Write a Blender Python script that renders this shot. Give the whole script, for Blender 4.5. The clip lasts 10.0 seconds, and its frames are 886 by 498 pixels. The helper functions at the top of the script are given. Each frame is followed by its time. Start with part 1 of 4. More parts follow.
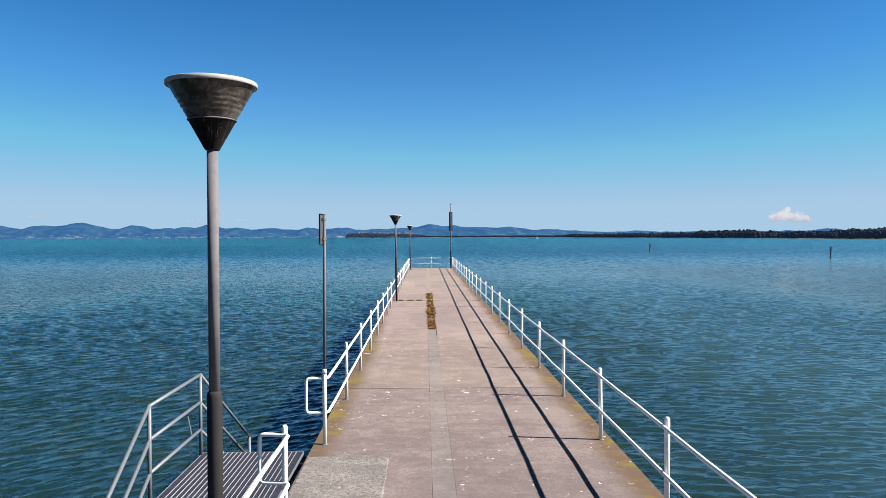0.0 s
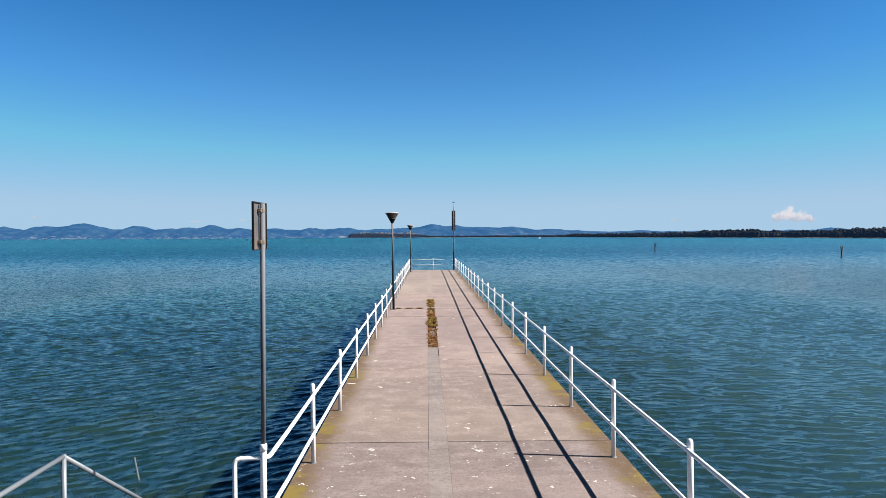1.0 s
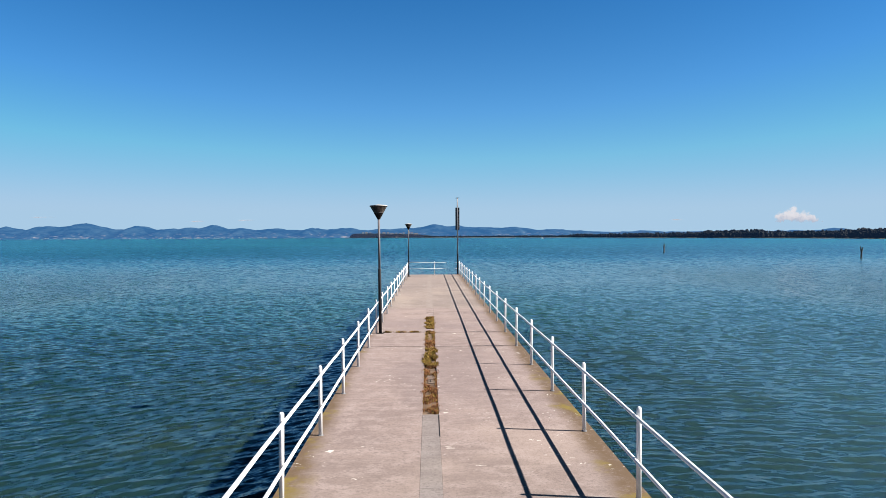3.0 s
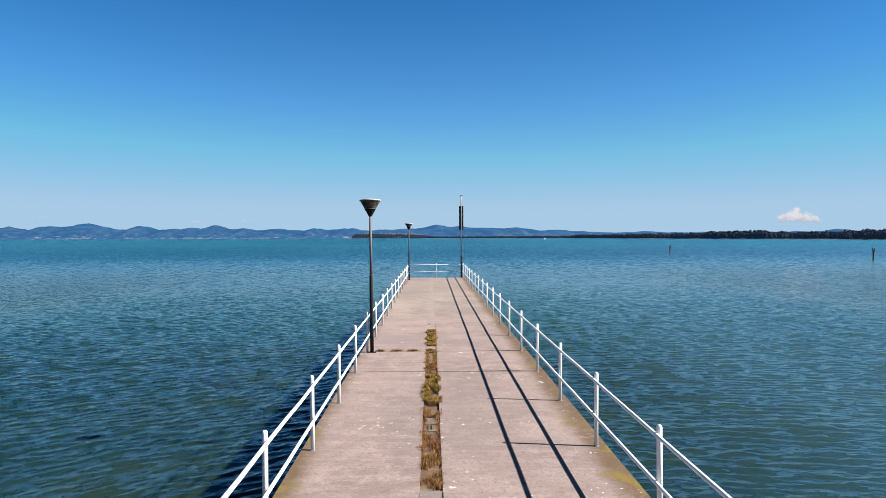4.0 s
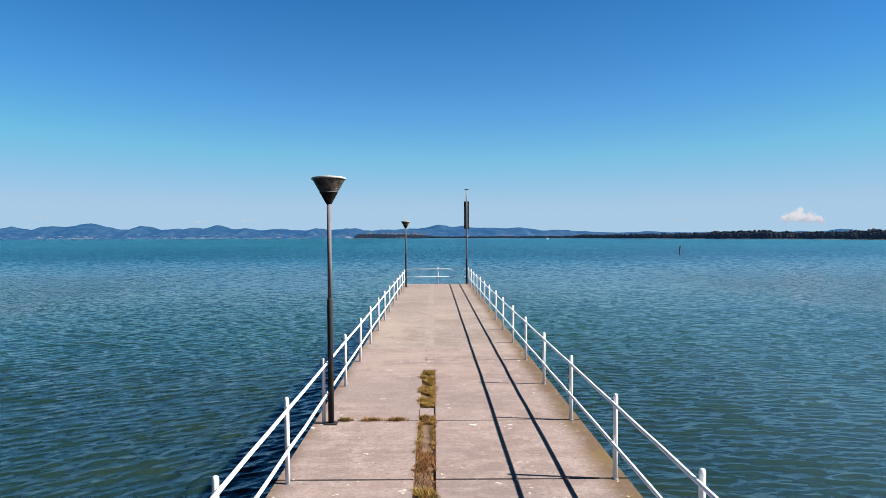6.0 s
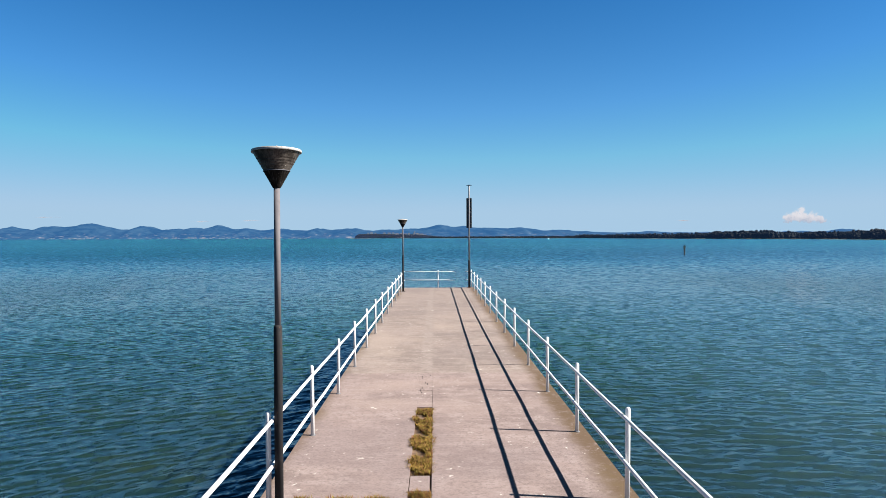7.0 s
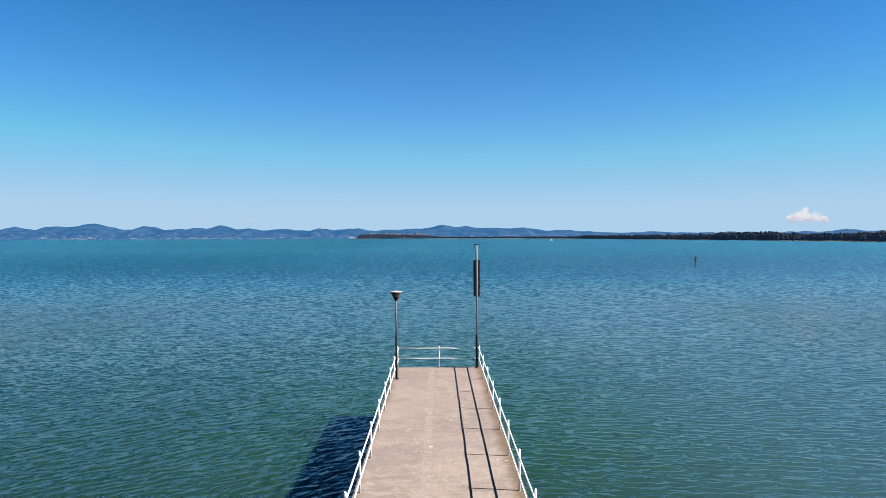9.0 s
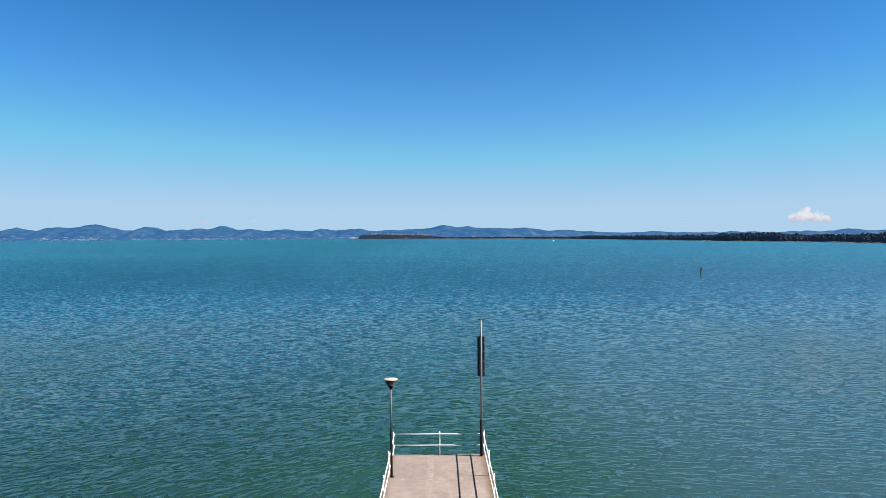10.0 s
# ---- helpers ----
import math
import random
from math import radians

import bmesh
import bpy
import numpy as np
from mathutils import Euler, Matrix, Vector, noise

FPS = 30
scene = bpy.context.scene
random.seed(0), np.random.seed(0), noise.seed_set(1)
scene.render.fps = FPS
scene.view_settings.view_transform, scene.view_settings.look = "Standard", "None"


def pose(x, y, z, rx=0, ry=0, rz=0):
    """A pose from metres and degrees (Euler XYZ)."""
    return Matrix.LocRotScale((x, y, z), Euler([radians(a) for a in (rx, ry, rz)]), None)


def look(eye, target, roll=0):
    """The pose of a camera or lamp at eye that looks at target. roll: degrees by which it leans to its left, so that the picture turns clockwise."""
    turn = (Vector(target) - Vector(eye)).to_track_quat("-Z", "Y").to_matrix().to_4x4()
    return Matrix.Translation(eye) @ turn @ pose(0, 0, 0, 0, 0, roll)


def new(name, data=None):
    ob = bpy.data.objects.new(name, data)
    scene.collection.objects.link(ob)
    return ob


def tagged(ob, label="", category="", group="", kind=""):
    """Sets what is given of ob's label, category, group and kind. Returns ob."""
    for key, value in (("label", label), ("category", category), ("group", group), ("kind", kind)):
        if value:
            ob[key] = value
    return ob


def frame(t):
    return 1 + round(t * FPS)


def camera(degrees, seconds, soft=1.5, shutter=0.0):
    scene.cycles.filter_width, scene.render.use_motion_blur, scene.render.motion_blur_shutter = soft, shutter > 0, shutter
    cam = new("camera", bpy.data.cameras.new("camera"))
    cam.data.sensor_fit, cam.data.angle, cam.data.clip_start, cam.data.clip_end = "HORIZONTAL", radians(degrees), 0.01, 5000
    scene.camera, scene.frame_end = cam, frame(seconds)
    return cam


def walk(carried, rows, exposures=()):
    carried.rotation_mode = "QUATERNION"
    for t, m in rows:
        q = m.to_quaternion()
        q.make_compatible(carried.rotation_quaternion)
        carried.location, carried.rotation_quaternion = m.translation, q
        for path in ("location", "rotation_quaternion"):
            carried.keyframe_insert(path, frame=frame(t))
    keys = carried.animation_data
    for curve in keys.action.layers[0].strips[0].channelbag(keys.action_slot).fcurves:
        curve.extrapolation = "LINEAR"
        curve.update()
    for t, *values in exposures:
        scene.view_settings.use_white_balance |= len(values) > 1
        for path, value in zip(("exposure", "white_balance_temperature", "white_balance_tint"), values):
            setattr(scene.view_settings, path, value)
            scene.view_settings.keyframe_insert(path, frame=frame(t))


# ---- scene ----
cam = camera(63.3, 10.0, soft=0.65)
PATH = [
    (0, (-0.584, 0.254, 5.77), (-0.534, 2.253, 5.735), -0.2),
    (0.5, (-0.579, 2.17, 5.752), (-0.53, 4.169, 5.719), 0.1),
    (1, (-0.51, 4.116, 5.775), (-0.466, 6.116, 5.74), -0.3),
    (1.5, (-0.477, 5.997, 5.795), (-0.434, 7.997, 5.76), -0.3),
    (2, (-0.445, 7.908, 5.798), (-0.404, 9.907, 5.764), -0.3),
    (2.5, (-0.398, 9.798, 5.787), (-0.358, 11.797, 5.752), -0.3),
    (4, (-0.345, 15.513, 5.774), (-0.313, 17.513, 5.741), -0.2),
    (4.5, (-0.328, 17.3, 5.79), (-0.298, 19.299, 5.757), -0.2),
    (5.5, (-0.266, 21.049, 5.788), (-0.239, 23.049, 5.755), -0.2),
    (7, (-0.164, 26.731, 5.769), (-0.141, 28.731, 5.736), -0.2),
    (7.5, (-0.127, 28.672, 5.77), (-0.105, 30.672, 5.738), -0.2),
    (7.8, (-0.096, 29.819, 5.763), (-0.077, 31.819, 5.73), -0.2),
    (8, (-0.077, 30.605, 5.965), (-0.058, 32.605, 5.932), -0.2),
    (8.2, (-0.051, 31.413, 6.564), (-0.033, 33.413, 6.531), -0.2),
    (8.5, (-0.066, 32.53, 7.642), (-0.047, 34.529, 7.607), -0.3),
    (9, (-0.049, 34.295, 9.356), (-0.033, 36.294, 9.322), -0.2),
    (9.5, (0.07, 36.128, 11.061), (0.081, 38.128, 11.025), -0.5),
    (10, (0.04, 38.037, 12.757), (0.052, 40.036, 12.722), -0.3),
]
walk(cam, [(t, look(eye, target, roll)) for t, eye, target, roll in PATH], [(0, 1.82), (7.8, 1.82), (9.3, 1.92), (10, 1.92)])

# ---- light ----
D = 2.65            # deck above the water
SUN_UP, SUN_AZ = 38.5, 99.0    # degrees; azimuth clockwise from +y
to_sun = Vector((math.cos(radians(SUN_UP)) * math.sin(radians(SUN_AZ)), math.cos(radians(SUN_UP)) * math.cos(radians(SUN_AZ)), math.sin(radians(SUN_UP))))
sun = new("sun", bpy.data.lights.new("sun", "SUN"))
sun.data.energy, sun.data.angle, sun.data.color = 5.0, radians(0.53), (1.0, 0.93, 0.84)
sun.matrix_world = look(to_sun * 100, (0, 0, 0))
world = bpy.data.worlds.new("sky")
scene.world = world
world.use_nodes = True
wn, wl = world.node_tree.nodes, world.node_tree.links
sky = wn.new("ShaderNodeTexSky")
sky.sky_type, sky.sun_disc = "NISHITA", False
sky.sun_elevation, sky.sun_rotation = radians(SUN_UP), radians(SUN_AZ)
sky.altitude, sky.air_density, sky.dust_density, sky.ozone_density = 300, 0.75, 0.1, 4.0
tone = wn.new("ShaderNodeHueSaturation")
tone.inputs["Saturation"].default_value = 1.25
wl.new(sky.outputs[0], tone.inputs["Color"])
tint = wn.new("ShaderNodeMix")
tint.data_type, tint.blend_type = "RGBA", "MULTIPLY"
tint.inputs[0].default_value = 1.0
tint.inputs[7].default_value = (0.83, 1.33, 1.27, 1)
toned = wn.new("ShaderNodeGamma")
toned.inputs["Gamma"].default_value = 1.14
down, back = wn.new("ShaderNodeVectorMath"), wn.new("ShaderNodeVectorMath")
down.operation = back.operation = "SCALE"
down.inputs["Scale"].default_value, back.inputs["Scale"].default_value = 1 / 4.5, 4.5
wl.new(tone.outputs[0], down.inputs[0])
wl.new(down.outputs[0], toned.inputs["Color"])
wl.new(toned.outputs[0], back.inputs[0])
wl.new(back.outputs[0], tint.inputs[6])
# the clear autumn air: blue grows no brighter towards the horizon
cap = wn.new("ShaderNodeMix")
cap.data_type, cap.blend_type = "RGBA", "DARKEN"
cap.inputs[0].default_value = 0.85
cap.inputs[7].default_value = (5.0, 4.3, 6.5, 1)
wl.new(tint.outputs[2], cap.inputs[6])
# low down, where the raw sky turns from blue to yellow, lake haze pales it
split = wn.new("ShaderNodeSeparateColor")
wl.new(tone.outputs[0], split.inputs[0])
ratio = wn.new("ShaderNodeMath")
ratio.operation = "DIVIDE"
wl.new(split.outputs["Red"], ratio.inputs[0])
wl.new(split.outputs["Blue"], ratio.inputs[1])
haze = wn.new("ShaderNodeMapRange")
haze.interpolation_type = "LINEAR"
haze.inputs["From Min"].default_value, haze.inputs["From Max"].default_value = 0.08, 0.62
wl.new(ratio.outputs[0], haze.inputs["Value"])
pale_air = wn.new("ShaderNodeMix")
pale_air.data_type = "RGBA"
pale_air.inputs[7].default_value = (3.5, 5.2, 6.85, 1)
wl.new(haze.outputs["Result"], pale_air.inputs[0])
wl.new(cap.outputs[2], pale_air.inputs[6])
# overhead, above the camera's view, the sky is darkened to weaken the fill light
aim, rise = wn.new("ShaderNodeTexCoord"), wn.new("ShaderNodeSeparateXYZ")
wl.new(aim.outputs["Generated"], rise.inputs[0])
zenith = wn.new("ShaderNodeMapRange")
zenith.interpolation_type = "SMOOTHSTEP"
for key, value in (("From Min", 0.33), ("From Max", 0.85), ("To Min", 1.0), ("To Max", 0.18)):
    zenith.inputs[key].default_value = value
wl.new(rise.outputs["Z"], zenith.inputs["Value"])
dome = wn.new("ShaderNodeVectorMath")
dome.operation = "SCALE"
wl.new(pale_air.outputs[2], dome.inputs[0])
wl.new(zenith.outputs["Result"], dome.inputs["Scale"])
wl.new(dome.outputs[0], wn["Background"].inputs["Color"])
wn["Background"].inputs["Strength"].default_value = 0.0322


# ---- materials ----
class Mat:
    """A node material with short calls for the usual nodes."""

    def __init__(self, name):
        self.m = bpy.data.materials.new(name)
        self.m.use_nodes = True
        self.n, self.l = self.m.node_tree.nodes, self.m.node_tree.links
        self.p = self.n["Principled BSDF"]
        self.tc = self.n.new("ShaderNodeTexCoord")

    def coords(self, scale=(1, 1, 1), turn=0.0, shuffle=False):
        mp = self.n.new("ShaderNodeMapping")
        mp.inputs["Scale"].default_value = scale
        mp.inputs["Rotation"].default_value = (0, 0, radians(turn))
        self.l.new(self.tc.outputs["Object"], mp.inputs["Vector"])
        if shuffle:
            info = self.n.new("ShaderNodeObjectInfo")
            mul = self.n.new("ShaderNodeMath")
            mul.operation = "MULTIPLY"
            mul.inputs[1].default_value = 37.0
            self.l.new(info.outputs["Random"], mul.inputs[0])
            self.l.new(mul.outputs[0], mp.inputs["Location"])
        return mp.outputs[0]

    def noise(self, at, scale, detail=4.0, rough=0.55, warp=0.0):
        t = self.n.new("ShaderNodeTexNoise")
        t.inputs["Scale"].default_value, t.inputs["Detail"].default_value = scale, detail
        t.inputs["Roughness"].default_value, t.inputs["Distortion"].default_value = rough, warp
        self.l.new(at, t.inputs["Vector"])
        return t.outputs["Fac"]

    def cells(self, at, scale, feature="F1"):
        t = self.n.new("ShaderNodeTexVoronoi")
        t.feature = feature
        t.inputs["Scale"].default_value = scale
        self.l.new(at, t.inputs["Vector"])
        return t.outputs["Distance"]

    def ramp(self, fac, lo, hi, a=0.0, b=1.0):
        r = self.n.new("ShaderNodeMapRange")
        r.interpolation_type = "SMOOTHSTEP"
        for k, v in (("From Min", lo), ("From Max", hi), ("To Min", a), ("To Max", b)):
            r.inputs[k].default_value = v
        self.l.new(fac, r.inputs["Value"])
        return r.outputs["Result"]

    def math(self, op, a, b):
        k = self.n.new("ShaderNodeMath")
        k.operation = op
        for i, v in enumerate((a, b)):
            if isinstance(v, (int, float)):
                k.inputs[i].default_value = v
            else:
                self.l.new(v, k.inputs[i])
        return k.outputs[0]

    def mix(self, fac, a, b):
        k = self.n.new("ShaderNodeMix")
        k.data_type = "RGBA"
        for i, v in ((0, fac), (6, a), (7, b)):
            if isinstance(v, (int, float)):
                k.inputs[i].default_value = v
            elif isinstance(v, tuple):
                k.inputs[i].default_value = (*v, 1)
            else:
                self.l.new(v, k.inputs[i])
        return k.outputs[2]

    def axis(self, name):
        sep = self.n.new("ShaderNodeSeparateXYZ")
        self.l.new(self.tc.outputs["Object"], sep.inputs[0])
        return sep.outputs[name]

    def random(self):
        return self.n.new("ShaderNodeObjectInfo").outputs["Random"]

    def island(self):
        return self.n.new("ShaderNodeNewGeometry").outputs["Random Per Island"]

    def done(self, colour, rough=0.6, metal=0.0, bump=None, depth=0.002, strength=1.0):
        for key, v in (("Base Color", colour), ("Roughness", rough), ("Metallic", metal)):
            if isinstance(v, tuple):
                self.p.inputs[key].default_value = (*v, 1)
            elif isinstance(v, (int, float)):
                self.p.inputs[key].default_value = v
            else:
                self.l.new(v, self.p.inputs[key])
        if bump is not None:
            b = self.n.new("ShaderNodeBump")
            b.inputs["Distance"].default_value, b.inputs["Strength"].default_value = depth, strength
            self.l.new(bump, b.inputs["Height"])
            self.l.new(b.outputs[0], self.p.inputs["Normal"])
        return self.m


def concrete(name, base, dark, pale, coarse=1.0, moss=0.0, droppings=0.0, band=None, pebbly=0.0):
    k = Mat(name)
    at = k.coords()
    blotch = k.noise(at, 0.55, 5, 0.6, 0.4)
    mid = k.noise(at, 2.6, 6, 0.65)
    long = k.noise(k.coords((0.22, 1.0, 1)), 4.5, 6, 0.68)
    speckle = k.noise(at, 14, 6, 0.75)
    fine = k.noise(at, 60, 3, 0.6)
    grit = k.noise(at, 190 * coarse, 2, 0.7)
    c = k.mix(k.ramp(blotch, 0.4, 0.6), dark, base)
    c = k.mix(k.ramp(mid, 0.45, 0.64, 0, 0.7), c, pale)
    c = k.mix(k.ramp(long, 0.5, 0.66, 0, 0.45), c, dark)
    c = k.mix(k.ramp(long, 0.5, 0.36, 0, 0.45), c, pale)
    c = k.mix(k.ramp(speckle, 0.5, 0.62, 0, 0.6), c, tuple(v * 0.72 for v in dark))
    c = k.mix(k.ramp(fine, 0.55, 0.8, 0, 0.5), c, tuple(v * 0.55 for v in dark))
    c = k.mix(k.ramp(grit, 0.6, 0.8, 0, 0.45), c, tuple(min(0.75, v * 1.5) for v in pale))
    vast = k.noise(at, 0.17, 4, 0.6, 0.5)
    c = k.mix(k.ramp(vast, 0.48, 0.64, 0, 0.45), c, (dark[0] * 0.86, dark[1] * 0.88, dark[2] * 0.95))
    c = k.mix(k.ramp(vast, 0.46, 0.34, 0, 0.5), c, (pale[0] * 1.03, pale[1] * 1.0, pale[2] * 0.93))
    gravel = k.noise(at, 33, 4, 0.8)
    c = k.mix(k.ramp(gravel, 0.5, 0.62, 0, 0.45), c, tuple(v * 0.66 for v in dark))
    c = k.mix(k.ramp(gravel, 0.44, 0.34, 0, 0.35), c, pale)
    if pebbly:
        stones = k.cells(at, 34)
        pits = k.noise(at, 20, 5, 0.75)
        c = k.mix(k.ramp(pits, 0.5, 0.6, 0, pebbly), c, tuple(v * 0.5 for v in dark))
        c = k.mix(k.ramp(stones, 0.32, 0.15, 0, pebbly * 0.8), c, tuple(v * 1.35 for v in pale))
    if band:
        wide = k.math("ADD", k.axis("X"), k.math("MULTIPLY", k.noise(at, 3.5, 6, 0.75), 0.3))
        inside = k.math("MULTIPLY", k.ramp(wide, band[0] + 0.1, band[0] + 0.2), k.ramp(wide, band[1] + 0.1, band[1] + 0.2, 1, 0))
        rubble = k.ramp(k.noise(at, 7, 6, 0.8), 0.36, 0.62)
        c = k.mix(k.math("MULTIPLY", inside, 0.55), c, tuple(v * 0.8 for v in dark))
        c = k.mix(k.math("MULTIPLY", k.math("MULTIPLY", inside, rubble), 0.7), c, pale)
    if moss:
        # grey brown tint, stronger towards land, ending at the joint
        deck_tint = k.math("MULTIPLY", k.ramp(k.axis("Y"), 14, 27, 1, 0), k.ramp(k.axis("Y"), 14.7, 15.3))
        c = k.mix(k.math("MULTIPLY", deck_tint, k.ramp(mid, 0.35, 0.65, 0.62, 0.36)), c, (0.100, 0.084, 0.072))
        # farther out the shaded edge is cleaner
        far = k.math("MAXIMUM", k.axis("X"), k.math("MULTIPLY", k.axis("X"), k.math("MULTIPLY", k.ramp(k.axis("Y"), 18, 36, -0.98, -0.87), k.ramp(k.axis("Y"), 60, 65, 1.0, 1.08))))
        edge = k.ramp(k.math("ADD", far, k.math("MULTIPLY", k.noise(at, 1.3, 6, 0.7), 0.55)), 2.03, 2.4)
        speck = k.ramp(k.noise(at, 7, 6, 0.8), 0.24, 0.5)
        c = k.mix(k.math("MULTIPLY", k.math("MULTIPLY", edge, speck), moss), c, (0.078, 0.052, 0.032))
        green = k.ramp(k.noise(at, 0.8, 5, 0.7), 0.50, 0.62)
        green = k.math("MULTIPLY", green, k.ramp(k.axis("Y"), 30.5, 34.5, 1.0, 0.12))
        c = k.mix(k.math("MULTIPLY", k.math("MULTIPLY", edge, green), moss), c, (0.115, 0.085, 0.020))
    if droppings:
        warped = k.n.new("ShaderNodeVectorMath")
        warped.operation = "ADD"
        wob = k.n.new("ShaderNodeTexNoise")
        wob.inputs["Scale"].default_value = 9
        k.l.new(at, wob.inputs["Vector"])
        sc = k.n.new("ShaderNodeVectorMath")
        sc.operation = "SCALE"
        sc.inputs["Scale"].default_value = 0.3
        k.l.new(wob.outputs["Color"], sc.inputs[0])
        k.l.new(at, warped.inputs[0])
        k.l.new(sc.outputs[0], warped.inputs[1])
        rare = k.ramp(k.noise(at, 0.9, 3, 0.6), 0.46, 0.60)
        big = k.math("MULTIPLY", k.ramp(k.cells(warped.outputs[0], 1.15), 0.05, 0.08, 1, 0), k.ramp(k.noise(at, 0.45, 2, 0.5), 0.44, 0.5))
        small = k.ramp(k.cells(warped.outputs[0], 5.2), 0.08, 0.16, 1, 0)
        c = k.mix(k.math("MULTIPLY", k.math("MAXIMUM", big, k.math("MULTIPLY", small, rare)), droppings), c, (0.44, 0.415, 0.385))
    k.p.inputs["Specular IOR Level"].default_value = 0.2
    h = k.math("ADD", k.math("MULTIPLY", mid, 0.6), k.math("MULTIPLY", grit, 0.35))
    return k.done(c, k.ramp(mid, 0.3, 0.7, 0.82, 0.95), 0.0, h, 0.006, 0.6)


DECK = concrete("deck_concrete", (0.186, 0.145, 0.136), (0.143, 0.110, 0.104), (0.227, 0.185, 0.178), 1.0, 1.0, 0.8)
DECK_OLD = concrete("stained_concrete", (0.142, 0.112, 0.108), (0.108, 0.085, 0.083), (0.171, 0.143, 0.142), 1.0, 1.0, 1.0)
DECK_FAR = concrete("banded_concrete", (0.186, 0.150, 0.136), (0.143, 0.115, 0.104), (0.227, 0.193, 0.178), 1.0, 0.9, 0.8, (-0.505, -0.215))
STRIP = concrete("strip_concrete", (0.146, 0.125, 0.121), (0.116, 0.098, 0.095), (0.173, 0.153, 0.150), 1.0, 0.0, 0.4)
PATCH = concrete("patch_concrete", (0.150, 0.136, 0.132), (0.104, 0.094, 0.091), (0.205, 0.189, 0.183), 0.5, 0.0, 0.3, None, 0.7)
WORN = concrete("worn_concrete", (0.138, 0.100, 0.078), (0.098, 0.070, 0.054), (0.175, 0.137, 0.112), 0.35, 0.0, 0.3)
BEAM = concrete("beam_concrete", (0.206, 0.186, 0.158), (0.137, 0.123, 0.103), (0.260, 0.240, 0.213))


def metal_paint(name, colour, worn, rust=0.35, rough=0.4, amount=0.12, metal=0.0):
    k = Mat(name)
    at = k.coords(shuffle=True)
    grime = k.noise(at, 6, 5, 0.65)
    chips = k.noise(at, 38, 5, 0.7)
    streak = k.noise(k.coords((14, 14, 0.7), shuffle=True), 2.0, 4, 0.6)
    c = k.mix(k.ramp(grime, 0.45, 0.75, 0, 0.5), colour, worn)
    c = k.mix(k.ramp(streak, 0.5, 0.8, 0, 0.4), c, worn)
    c = k.mix(k.ramp(chips, 0.72 - amount, 0.8 - amount, 0, rust), c, (0.16, 0.07, 0.03))
    return k.done(c, k.ramp(grime, 0.3, 0.7, rough, rough + 0.2), metal, chips, 0.001, 0.5)


WHITE = metal_paint("white_paint", (0.62, 0.62, 0.63), (0.48, 0.47, 0.46), 0.6, 0.35, 0.04)
GALV = metal_paint("galvanised_steel", (0.100, 0.116, 0.136), (0.062, 0.071, 0.083), 0.85, 0.45, 0.14, 0.2)
POLE = metal_paint("pole_grey", (0.100, 0.095, 0.104), (0.052, 0.049, 0.056), 0.6, 0.7, 0.10, 0.0)
GRATE = metal_paint("grating_zinc", (0.26, 0.275, 0.31), (0.17, 0.18, 0.2), 0.4, 0.45, 0.05, 0.2)
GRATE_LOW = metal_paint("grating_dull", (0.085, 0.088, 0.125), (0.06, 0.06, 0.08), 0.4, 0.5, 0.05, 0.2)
POLE_DARK = metal_paint("pole_dark", (0.017, 0.017, 0.019), (0.036, 0.035, 0.038), 0.5, 0.7, 0.1, 0.0)
RUST = metal_paint("rusty_steel", (0.151, 0.069, 0.034), (0.089, 0.041, 0.024), 0.6, 0.7, 0.2)
SIGN_POLE = metal_paint("dull_zinc", (0.088, 0.089, 0.098), (0.05, 0.05, 0.056), 0.6, 0.5, 0.08, 0.0)
PALE_ZINC = metal_paint("pale_zinc", (0.090, 0.093, 0.108), (0.050, 0.052, 0.060), 0.5, 0.55, 0.08, 0.0)
MAST_ZINC = metal_paint("bright_zinc", (0.19, 0.19, 0.205), (0.13, 0.13, 0.14), 0.4, 0.6, 0.05, 0.0)
for dull in (POLE, POLE_DARK, PALE_ZINC, MAST_ZINC):      # chalky old paint
    dull.node_tree.nodes["Principled BSDF"].inputs["Specular IOR Level"].default_value = 0.12
BLACK = metal_paint("black_edge", (0.008, 0.008, 0.009), (0.02, 0.019, 0.018), 0.4, 0.6, 0.08)
BLACK.node_tree.nodes["Principled BSDF"].inputs["Specular IOR Level"].default_value = 0.12
CLAMP = metal_paint("clamp_steel", (0.137, 0.120, 0.099), (0.076, 0.051, 0.031), 0.8, 0.45, 0.16, 0.6)


